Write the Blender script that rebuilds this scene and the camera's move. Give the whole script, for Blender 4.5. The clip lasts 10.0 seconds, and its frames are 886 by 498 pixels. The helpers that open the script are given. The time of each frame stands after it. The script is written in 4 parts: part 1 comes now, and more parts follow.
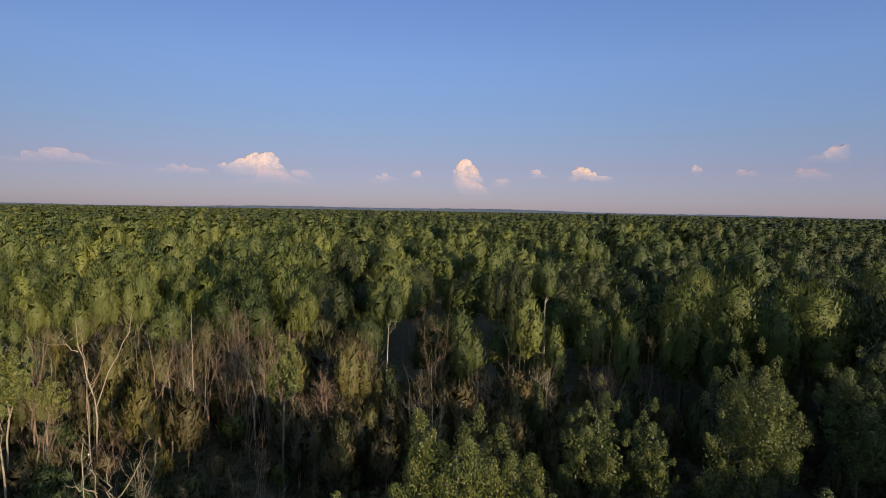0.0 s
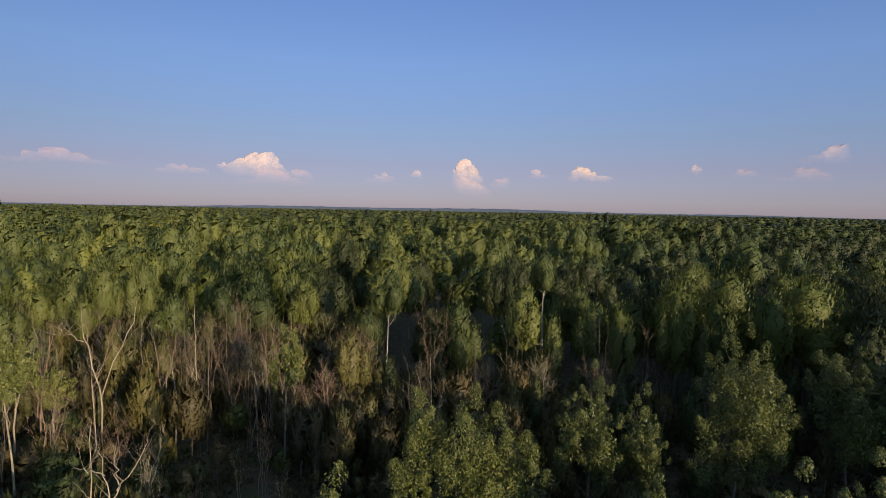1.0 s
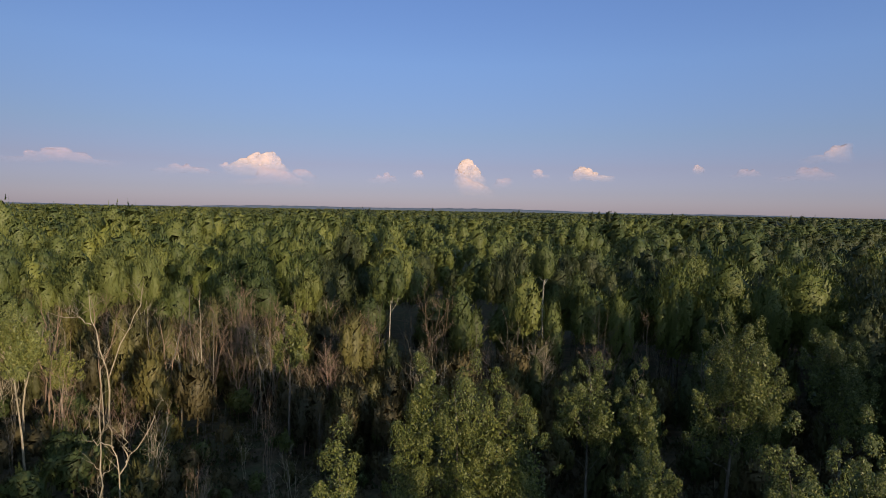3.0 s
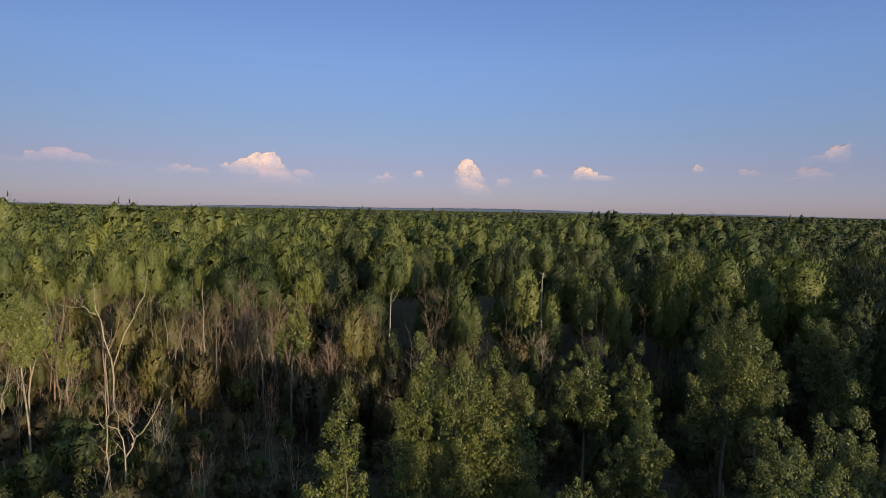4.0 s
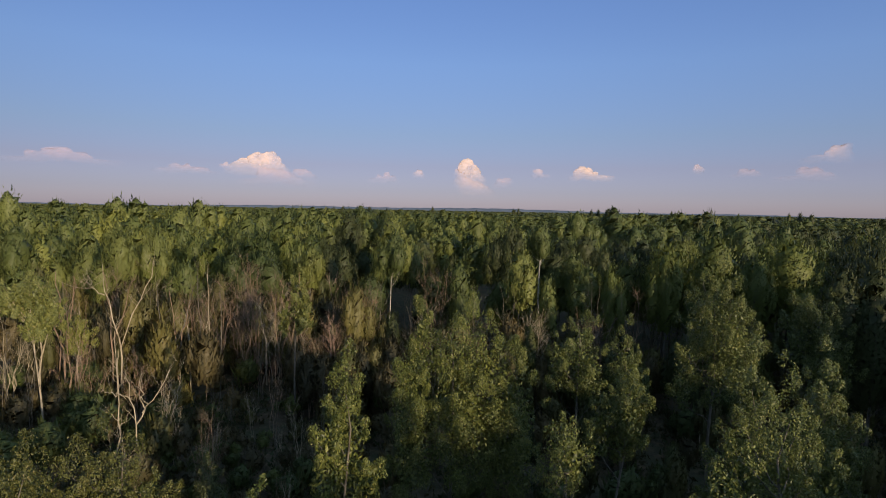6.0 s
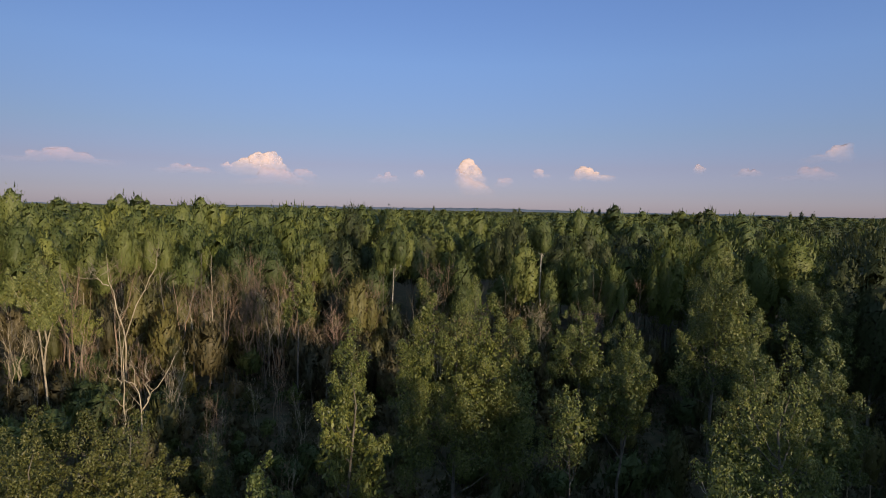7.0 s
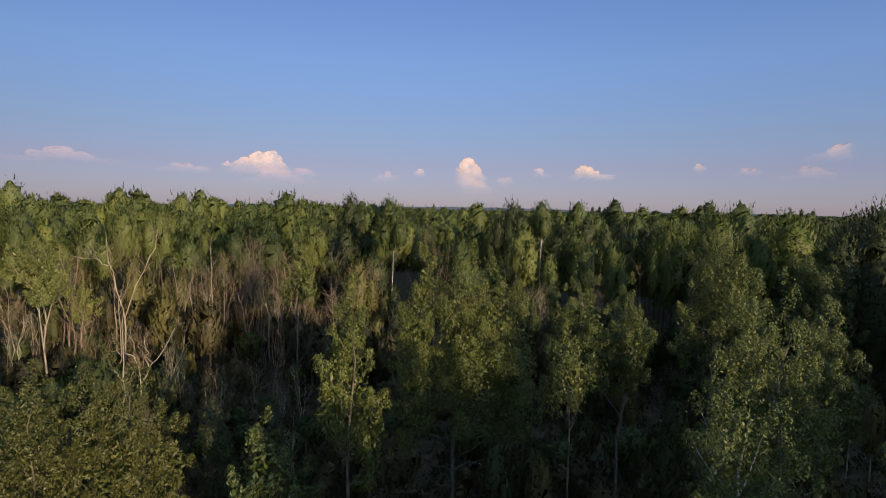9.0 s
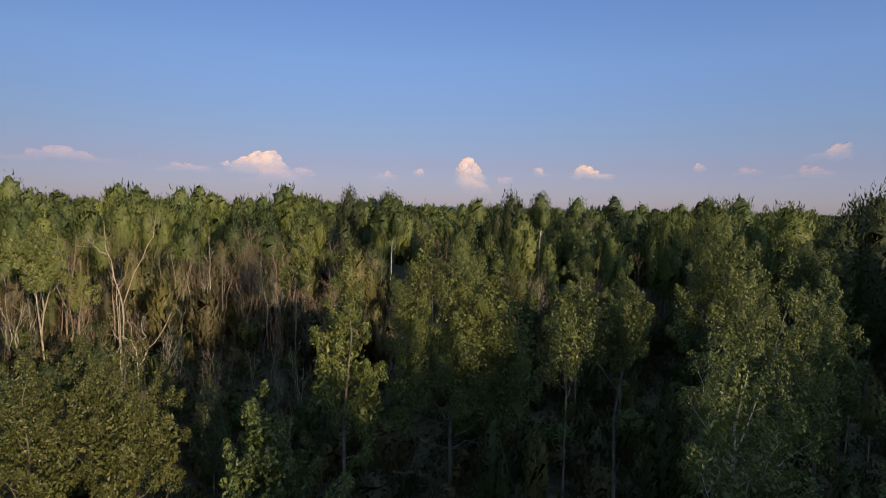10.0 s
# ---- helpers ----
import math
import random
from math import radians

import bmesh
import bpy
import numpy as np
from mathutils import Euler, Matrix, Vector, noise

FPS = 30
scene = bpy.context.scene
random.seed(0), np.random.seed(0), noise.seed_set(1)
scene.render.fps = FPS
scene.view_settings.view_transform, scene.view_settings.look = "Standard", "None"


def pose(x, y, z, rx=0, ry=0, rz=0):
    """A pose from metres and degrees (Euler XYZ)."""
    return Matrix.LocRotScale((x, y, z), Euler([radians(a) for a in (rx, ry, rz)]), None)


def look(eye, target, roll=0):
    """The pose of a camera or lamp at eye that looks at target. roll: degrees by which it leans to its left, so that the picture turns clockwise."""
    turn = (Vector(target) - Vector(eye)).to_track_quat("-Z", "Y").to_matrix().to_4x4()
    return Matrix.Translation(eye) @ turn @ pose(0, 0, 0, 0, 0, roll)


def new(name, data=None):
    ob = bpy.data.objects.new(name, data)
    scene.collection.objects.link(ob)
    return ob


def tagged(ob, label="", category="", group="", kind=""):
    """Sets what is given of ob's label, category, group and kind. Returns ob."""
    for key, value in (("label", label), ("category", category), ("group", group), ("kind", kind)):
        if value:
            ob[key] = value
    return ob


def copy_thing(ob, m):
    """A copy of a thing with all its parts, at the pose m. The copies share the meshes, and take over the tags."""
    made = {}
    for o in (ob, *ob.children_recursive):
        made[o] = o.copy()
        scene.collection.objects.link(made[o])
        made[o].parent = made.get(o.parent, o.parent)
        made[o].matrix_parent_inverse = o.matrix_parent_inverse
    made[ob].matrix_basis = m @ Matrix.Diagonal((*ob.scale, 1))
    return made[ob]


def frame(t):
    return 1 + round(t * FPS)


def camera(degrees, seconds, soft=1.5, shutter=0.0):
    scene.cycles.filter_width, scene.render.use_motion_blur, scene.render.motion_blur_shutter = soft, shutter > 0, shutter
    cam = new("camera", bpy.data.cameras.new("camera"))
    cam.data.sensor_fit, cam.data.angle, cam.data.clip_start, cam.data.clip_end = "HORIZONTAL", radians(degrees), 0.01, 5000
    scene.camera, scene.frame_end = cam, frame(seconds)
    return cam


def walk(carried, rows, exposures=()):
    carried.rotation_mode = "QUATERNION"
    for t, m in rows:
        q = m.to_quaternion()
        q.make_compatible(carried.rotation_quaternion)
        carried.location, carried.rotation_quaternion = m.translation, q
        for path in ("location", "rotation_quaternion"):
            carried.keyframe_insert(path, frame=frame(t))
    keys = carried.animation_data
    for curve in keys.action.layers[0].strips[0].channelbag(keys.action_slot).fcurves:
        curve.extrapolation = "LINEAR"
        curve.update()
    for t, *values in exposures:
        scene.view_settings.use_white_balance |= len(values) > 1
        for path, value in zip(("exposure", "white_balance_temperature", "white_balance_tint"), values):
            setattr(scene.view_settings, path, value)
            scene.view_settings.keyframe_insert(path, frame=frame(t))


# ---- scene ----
# ---------------------------------------------------------------- camera and path
cam = camera(73.0, 10.0, soft=0.95)
EYE, ROLL = 22.8, 1.02
PATH = [
    (0.0, 0.000, 0.000, 0.000, 0.002, -3.752),
    (0.5, 0.072, -0.585, -0.272, -0.025, -3.753),
    (1.0, 0.082, -0.967, -0.630, -0.023, -3.757),
    (1.5, 0.058, -1.069, -0.921, 0.007, -3.758),
    (2.0, 0.094, -1.133, -1.242, 0.082, -3.752),
    (2.5, 0.126, -1.470, -1.593, 0.158, -3.753),
    (4.0, 0.184, -2.640, -2.713, 0.163, -3.751),
    (4.5, 0.218, -3.104, -3.098, 0.163, -3.754),
    (5.0, 0.288, -3.511, -3.440, 0.159, -3.754),
    (5.5, 0.362, -3.938, -3.808, 0.157, -3.753),
    (7.0, 0.229, -4.623, -4.977, 0.258, -3.754),
    (7.5, 0.189, -4.629, -5.407, 0.302, -3.756),
    (8.0, 0.190, -4.647, -5.750, 0.302, -3.766),
    (8.5, 0.211, -4.690, -6.211, 0.304, -3.768),
    (9.0, 0.285, -4.694, -6.740, 0.264, -3.813),
    (9.5, 0.423, -4.696, -7.279, 0.153, -3.834),
    (10.0, 0.420, -4.677, -7.800, 0.238, -3.839),
]


def heading(x, y, z, yaw, pitch):
    a, b = radians(yaw), radians(pitch)
    way = Vector((-math.sin(a) * math.cos(b), math.cos(a) * math.cos(b), math.sin(b)))
    eye = Vector((x, y, z + EYE))
    return look(eye, eye + way, ROLL)


walk(cam, [(t, heading(x, y, z, yaw, pitch)) for t, x, y, z, yaw, pitch in PATH], [(0.0, 0.45), (10.0, 0.45)])

# ---------------------------------------------------------------- sky and sun
SUN_EL, SUN_SIDE = 10.5, 35.0  # degrees above the horizon, and to the right of straight behind
to_sun = Vector((math.sin(radians(SUN_SIDE)) * math.cos(radians(SUN_EL)), -math.cos(radians(SUN_SIDE)) * math.cos(radians(SUN_EL)), math.sin(radians(SUN_EL))))
sun_data = bpy.data.lights.new("sun", "SUN")
sun_data.energy, sun_data.angle, sun_data.color = 3.55, radians(0.6), (1.0, 0.80, 0.55)
sun = new("sun", sun_data)
sun.matrix_world = look(to_sun * 100, (0, 0, 0))

world = bpy.data.worlds.new("evening_sky")
scene.world = world
world.use_nodes = True
wn, wl = world.node_tree.nodes, world.node_tree.links
back = wn["Background"]
back.inputs["Strength"].default_value = 0.15
sky = wn.new("ShaderNodeTexSky")
sky.sky_type, sky.sun_disc = "NISHITA", False
sky.sun_elevation, sky.sun_rotation = radians(SUN_EL), math.pi - radians(SUN_SIDE)
sky.air_density, sky.dust_density, sky.ozone_density = 1.0, 0.3, 2.0
# the mauve haze that lies low over the land at sunset
coord, split, ramp, tint = wn.new("ShaderNodeTexCoord"), wn.new("ShaderNodeSeparateXYZ"), wn.new("ShaderNodeValToRGB"), wn.new("ShaderNodeMix")
wl.new(coord.outputs["Generated"], split.inputs[0])
wl.new(split.outputs["Z"], ramp.inputs[0])
HAZE = [(0.0, (0.25, 0.265, 0.59)), (0.03, (0.24, 0.24, 0.49)), (0.07, (0.265, 0.235, 0.41)), (0.12, (0.29, 0.282, 0.425)), (0.23, (0.36, 0.38, 0.555)), (0.36, (0.375, 0.41, 0.62)), (0.62, (1.08, 0.98, 0.82))]
ramp.color_ramp.elements[0].position, ramp.color_ramp.elements[1].position = HAZE[0][0], HAZE[-1][0]
for at, colour in HAZE[1:-1]:
    ramp.color_ramp.elements.new(at)
for el, (at, colour) in zip(ramp.color_ramp.elements, HAZE):
    el.position, el.color = at, (colour[0] * 1.03, colour[1], colour[2] * 0.95, 1)
tint.data_type, tint.blend_type = "RGBA", "MULTIPLY"
tint.inputs["Factor"].default_value = 1.0
wl.new(sky.outputs[0], tint.inputs["A"])
wl.new(ramp.outputs[0], tint.inputs["B"])
glow, side_glow = wn.new("ShaderNodeMapRange"), wn.new("ShaderNodeVectorMath")
glow.inputs["From Min"].default_value, glow.inputs["From Max"].default_value = -0.6, 0.6
glow.inputs["To Min"].default_value, glow.inputs["To Max"].default_value = 1.06, 1.7
side_glow.operation = "SCALE"
wl.new(split.outputs["X"], glow.inputs["Value"])
wl.new(tint.outputs["Result"], side_glow.inputs[0])
wl.new(glow.outputs[0], side_glow.inputs["Scale"])
wl.new(side_glow.outputs[0], back.inputs["Color"])


# ---------------------------------------------------------------- materials
def material(name, rough=0.7):
    m = bpy.data.materials.new(name)
    m.use_nodes = True
    n = m.node_tree.nodes
    n["Principled BSDF"].inputs["Roughness"].default_value = rough
    return m, n, m.node_tree.links, n["Principled BSDF"]


def noise_node(n, l, scale, detail=4, coords="Object"):
    c, t = n.new("ShaderNodeTexCoord"), n.new("ShaderNodeTexNoise")
    t.inputs["Scale"].default_value, t.inputs["Detail"].default_value = scale, detail
    l.new(c.outputs[coords], t.inputs["Vector"])
    return t.outputs["Fac"]


def ramp_node(n, l, fac, stops):
    r = n.new("ShaderNodeValToRGB")
    r.color_ramp.elements[0].position, r.color_ramp.elements[1].position = stops[0][0], stops[-1][0]
    for at, _ in stops[1:-1]:
        r.color_ramp.elements.new(at)
    for e, (at, colour) in zip(r.color_ramp.elements, stops):
        e.position, e.color = at, (*colour, 1)
    l.new(fac, r.inputs[0])
    return r.outputs[0]


def mix_node(n, l, a, b, fac, blend="MIX"):
    m = n.new("ShaderNodeMix")
    m.data_type, m.blend_type = "RGBA", blend
    for socket, value in ((m.inputs["A"], a), (m.inputs["B"], b), (m.inputs["Factor"], fac)):
        if isinstance(value, tuple):
            socket.default_value = (*value, 1)
        elif isinstance(value, float):
            socket.default_value = value
        else:
            l.new(value, socket)
    return m.outputs["Result"]


def leaf_material(name, dark, mid, light, odd, odd_share=0.06, leaf_size=0.0, gloss=0.55):
    """Leaves: each leaf its own tone, whole trees lighter or darker, a few turned leaves, light passing through."""
    m, n, l, b = material(name, gloss)
    geo = n.new("ShaderNodeNewGeometry")
    tone = ramp_node(n, l, geo.outputs["Random Per Island"], [(0.0, dark), (0.45, mid), (1 - odd_share, light), (1.0, odd)])
    place = n.new("ShaderNodeTexNoise")
    place.inputs["Scale"].default_value, place.inputs["Detail"].default_value = 0.05, 2
    l.new(geo.outputs["Position"], place.inputs["Vector"])
    broad = ramp_node(n, l, place.outputs["Fac"], [(0.3, (0.82, 0.84, 0.82)), (0.5, (1, 1, 1)), (0.7, (1.12, 1.06, 0.9))])
    # each tree its own tone: by object, or by the value stored with each crown of a joined wood
    stored, given, pick = n.new("ShaderNodeAttribute"), n.new("ShaderNodeAttribute"), n.new("ShaderNodeMath")
    stored.attribute_name, given.attribute_name, given.attribute_type = "tone", "tree_tone", "OBJECT"
    pick.operation = "ADD"
    l.new(stored.outputs["Fac"], pick.inputs[0])
    l.new(given.outputs["Fac"], pick.inputs[1])
    own = ramp_node(n, l, pick.outputs[0], [(0.0, (0.62, 0.68, 0.66)), (0.35, (0.86, 0.90, 0.90)), (0.65, (1.06, 1.06, 1.02)), (1.0, (1.32, 1.26, 1.05))])
    colour = mix_node(n, l, mix_node(n, l, tone, broad, 1.0, "MULTIPLY"), own, 1.0, "MULTIPLY")
    l.new(colour, b.inputs["Base Color"])
    b.inputs["Specular IOR Level"].default_value = 0.36 if gloss > 0.5 else 0.5
    thru, both = n.new("ShaderNodeBsdfTranslucent"), n.new("ShaderNodeMixShader")
    l.new(colour, thru.inputs["Color"])
    both.inputs["Fac"].default_value = 0.28
    l.new(b.outputs[0], both.inputs[1])
    l.new(thru.outputs[0], both.inputs[2])
    if leaf_size:
        # a spray of small leaves with sky and dark between them
        cells, gap = n.new("ShaderNodeTexVoronoi"), n.new("ShaderNodeMath")
        cells.inputs["Scale"].default_value = 1 / leaf_size
        l.new(geo.outputs["Position"], cells.inputs["Vector"])
        gap.operation, gap.inputs[1].default_value = "GREATER_THAN", 0.66
        l.new(cells.outputs["Distance"], gap.inputs[0])
        clear, spray = n.new("ShaderNodeBsdfTransparent"), n.new("ShaderNodeMixShader")
        l.new(gap.outputs[0], spray.inputs["Fac"])
        l.new(both.outputs[0], spray.inputs[1])
        l.new(clear.outputs[0], spray.inputs[2])
        both = spray
    l.new(both.outputs[0], n["Material Output"].inputs["Surface"])
    return m


def bark_material(name, light, dark, band, rough=0.85):
    m, n, l, b = material(name, rough)
    c, mp = n.new("ShaderNodeTexCoord"), n.new("ShaderNodeMapping")
    mp.inputs["Scale"].default_value = (6, 6, band)
    l.new(c.outputs["Object"], mp.inputs["Vector"])
    t = n.new("ShaderNodeTexNoise")
    t.inputs["Scale"].default_value, t.inputs["Detail"].default_value = 1.0, 5
    l.new(mp.outputs[0], t.inputs["Vector"])
    streak = ramp_node(n, l, t.outputs["Fac"], [(0.36, dark), (0.5, light), (0.8, tuple(min(1, v * 1.15) for v in light))])
    stain = ramp_node(n, l, noise_node(n, l, 0.7), [(0.35, (0.7, 0.68, 0.62)), (0.6, (1, 1, 1))])
    l.new(mix_node(n, l, streak, stain, 1.0, "MULTIPLY"), b.inputs["Base Color"])
    bump = n.new("ShaderNodeBump")
    bump.inputs["Strength"].default_value, bump.inputs["Distance"].default_value = 0.4, 0.02
    l.new(t.outputs["Fac"], bump.inputs["Height"])
    l.new(bump.outputs[0], b.inputs["Normal"])
    return m


TONES = {
    "aspen": ((0.078, 0.108, 0.026), (0.106, 0.140, 0.032), (0.141, 0.172, 0.043), (0.205, 0.210, 0.071)),
    "green": ((0.069, 0.098, 0.027), (0.092, 0.125, 0.034), (0.121, 0.150, 0.043), (0.162, 0.165, 0.054)),
    "light": ((0.120, 0.150, 0.036), (0.155, 0.188, 0.046), (0.192, 0.222, 0.060), (0.22, 0.22, 0.07)),
    "olive": ((0.100, 0.104, 0.033), (0.130, 0.130, 0.041), (0.165, 0.158, 0.056), (0.22, 0.18, 0.08)),
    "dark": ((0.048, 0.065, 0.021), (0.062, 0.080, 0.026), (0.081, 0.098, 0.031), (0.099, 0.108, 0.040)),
    "maple": ((0.056, 0.090, 0.026), (0.074, 0.112, 0.032), (0.098, 0.134, 0.041), (0.13, 0.15, 0.05)),
    "gold": ((0.088, 0.098, 0.020), (0.114, 0.126, 0.026), (0.146, 0.156, 0.035), (0.21, 0.18, 0.06)),
    "brush": ((0.088, 0.078, 0.034), (0.114, 0.100, 0.042), (0.140, 0.122, 0.053), (0.17, 0.14, 0.07)),
}
LEAF = {}
for kind, tones in TONES.items():
    tones = [(r * 1.06, g * 0.98, b * 1.15) for r, g, b in tones]
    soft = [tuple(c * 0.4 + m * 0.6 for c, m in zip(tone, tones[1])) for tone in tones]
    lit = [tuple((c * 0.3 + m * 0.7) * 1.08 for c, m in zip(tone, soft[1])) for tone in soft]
    LEAF[kind, "near"] = leaf_material(kind + "_leaf", *[tuple(c * f for c in tone) for tone, f in zip(tones, (0.66, 0.90, 1.14, 1.16))], gloss=0.5)
    LEAF[kind, "spray"] = leaf_material(kind + "_leaf_spray", *soft, leaf_size=0.17)
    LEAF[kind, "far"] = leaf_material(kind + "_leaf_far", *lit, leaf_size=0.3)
    LEAF[kind, "farther"] = leaf_material(kind + "_leaf_farther", *[tuple(c * 0.72 for c in tone) for tone in lit])  # whole crowns: the shade between their leaves is put into this darker colour
BIRCH = bark_material("birch_bark", (0.54, 0.50, 0.43), (0.10, 0.09, 0.08), 9)
GREY = bark_material("grey_bark", (0.16, 0.14, 0.11), (0.07, 0.06, 0.05), 2)
PALE = bark_material("bleached_wood", (0.43, 0.365, 0.265), (0.26, 0.22, 0.155), 1.2)
BROWN = bark_material("brown_twig_bark", (0.30, 0.205, 0.14), (0.18, 0.135, 0.095), 2)
RED = bark_material("reddish_twig_bark", (0.34, 0.23, 0.17), (0.15, 0.09, 0.075), 2)


def ground_material():
    m, n, l, b = material("forest_floor", 0.95)
    litter = ramp_node(n, l, noise_node(n, l, 1.3, 8), [(0.3, (0.035, 0.027, 0.017)), (0.5, (0.075, 0.056, 0.034)), (0.72, (0.13, 0.098, 0.06))])
    green = ramp_node(n, l, noise_node(n, l, 0.35, 8), [(0.45, (0.0, 0.0, 0.0)), (0.7, (0.8, 0.8, 0.8))])
    l.new(mix_node(n, l, litter, (0.040, 0.052, 0.022), green), b.inputs["Base Color"])
    bump = n.new("ShaderNodeBump")
    bump.inputs["Strength"].default_value, bump.inputs["Distance"].default_value = 0.7, 0.1
    l.new(noise_node(n, l, 4, 6), bump.inputs["Height"])
    l.new(bump.outputs[0], b.inputs["Normal"])
    return m


FLOOR = ground_material()


def cloud_material(name, colour, most):
    """White water-droplet cloud, thinning out towards its base and in ragged patches."""
    m, n, l, b = material(name, 1.0)
    b.inputs["Base Color"].default_value = (*colour, 1)
    b.inputs["Specular IOR Level"].default_value = 0.0
    c, sep = n.new("ShaderNodeTexCoord"), n.new("ShaderNodeSeparateXYZ")
    l.new(c.outputs["Generated"], sep.inputs[0])
    fade = ramp_node(n, l, sep.outputs["Z"], [(0.05, (0, 0, 0)), (0.35, (0.22 * most,) * 3), (0.7, (0.8 * most,) * 3), (0.92, (most,) * 3), (1.0, (0.55 * most,) * 3)])
    side = ramp_node(n, l, sep.outputs["X"], [(0.0, (0.1, 0.1, 0.1)), (0.22, (0.75, 0.75, 0.75)), (0.4, (1, 1, 1)), (0.6, (1, 1, 1)), (0.8, (0.7, 0.7, 0.7)), (1.0, (0.1, 0.1, 0.1))])
    rag = ramp_node(n, l, noise_node(n, l, 0.012, 6), [(0.3, (0.3, 0.3, 0.3)), (0.55, (1, 1, 1))])
    fade = mix_node(n, l, fade, side, 1.0, "MULTIPLY")
    clear, both, glow, soft = n.new("ShaderNodeBsdfTransparent"), n.new("ShaderNodeMixShader"), n.new("ShaderNodeBsdfTranslucent"), n.new("ShaderNodeMixShader")
    glow.inputs["Color"].default_value = (*colour, 1)
    soft.inputs["Fac"].default_value = 0.2
    # light that has bounced about inside evens out the billows: turn the normals part way to the sun
    geo, lean, even = n.new("ShaderNodeNewGeometry"), n.new("ShaderNodeVectorMath"), n.new("ShaderNodeVectorMath")
    lean.operation, even.operation = "ADD", "NORMALIZE"
    lean.inputs[1].default_value = to_sun * 1.1
    l.new(geo.outputs["Normal"], lean.inputs[0])
    l.new(lean.outputs[0], even.inputs[0])
    l.new(even.outputs[0], b.inputs["Normal"])
    l.new(b.outputs[0], soft.inputs[1])
    l.new(glow.outputs[0], soft.inputs[2])
    l.new(mix_node(n, l, fade, rag, 1.0, "MULTIPLY"), both.inputs["Fac"])
    l.new(clear.outputs[0], both.inputs[1])
    l.new(soft.outputs[0], both.inputs[2])
    l.new(both.outputs[0], n["Material Output"].inputs["Surface"])
    return m


CLOUD = cloud_material("cloud", (0.82, 0.66, 0.62), 0.8)
PUFF = cloud_material("cloud_puff", (0.84, 0.64, 0.62), 0.3)
WISP = cloud_material("cloud_wisp", (0.84, 0.60, 0.60), 0.15)


# ---------------------------------------------------------------- mesh tools
class Heap:
    """Gathers triangles and quads in numpy arrays, to become one mesh."""

    def __init__(self):
        self.v, self.q, self.t, self.n = [], [], [], 0

    def add(self, v, q=None, t=None):
        self.v.append(np.asarray(v, np.float32))
        if q is not None and len(q):
            self.q.append(np.asarray(q, np.int64) + self.n)
        if t is not None and len(t):
            self.t.append(np.asarray(t, np.int64) + self.n)
        self.n += len(v)

    def arrays(self):
        v = np.concatenate(self.v) if self.v else np.zeros((0, 3), np.float32)
        q = np.concatenate(self.q) if self.q else np.zeros((0, 4), np.int64)
        t = np.concatenate(self.t) if self.t else np.zeros((0, 3), np.int64)
        return v, q, t

    def mesh(self, name, mat, smooth=False, tone=None, normals=None):
        v, q, t = self.arrays()
        me = bpy.data.meshes.new(name)
        me.vertices.add(len(v))
        me.vertices.foreach_set("co", v.ravel())
        loops = np.concatenate([q.ravel(), t.ravel()])
        me.loops.add(len(loops))
        me.loops.foreach_set("vertex_index", loops.astype(np.int32))
        me.polygons.add(len(q) + len(t))
        starts = np.concatenate([np.arange(len(q)) * 4, len(q) * 4 + np.arange(len(t)) * 3])
        me.polygons.foreach_set("loop_start", starts.astype(np.int32))
        if smooth:
            me.polygons.foreach_set("use_smooth", np.ones(len(q) + len(t), bool))
        me.update(calc_edges=True)
        if tone is not None:
            me.attributes.new("tone", "FLOAT", "POINT").data.foreach_set("value", np.asarray(tone, np.float32))
        if normals is not None:
            me.normals_split_custom_set_from_vertices(np.asarray(normals, np.float32))
        me.materials.append(mat)
        return me


def tube(heap, pts, radii, sides=6):
    """A tapered tube along a line of points."""
    pts, k = np.asarray(pts, float), len(pts)
    way = np.gradient(pts, axis=0)
    way /= np.linalg.norm(way, axis=1, keepdims=True) + 1e-9
    side = np.cross(way, [0.31, 0.95, 0.05])
    side /= np.linalg.norm(side, axis=1, keepdims=True) + 1e-9
    other = np.cross(way, side)
    a = np.arange(sides) * 2 * np.pi / sides
    ring = np.cos(a)[None, :, None] * side[:, None] + np.sin(a)[None, :, None] * other[:, None]
    v = (pts[:, None] + ring * np.asarray(radii, float)[:, None, None]).reshape(-1, 3)
    i, j = np.meshgrid(np.arange(k - 1), np.arange(sides), indexing="ij")
    q = np.stack([i * sides + j, i * sides + (j + 1) % sides, (i + 1) * sides + (j + 1) % sides, (i + 1) * sides + j], -1).reshape(-1, 4)
    heap.add(v, q)


def bent(rng, a, b, lift=0.0, wobble=0.05, k=6):
    """A crooked line from a to b that first runs out and then turns up."""
    a, b = np.asarray(a, float), np.asarray(b, float)
    s = np.linspace(0, 1, k)[:, None]
    p = a + (b - a) * s
    span = np.linalg.norm(b - a)
    p[:, 2] -= lift * span * np.sin(np.pi * s[:, 0])
    p[1:-1] += rng.normal(0, wobble * span / 2, (k - 2, 3))
    return p


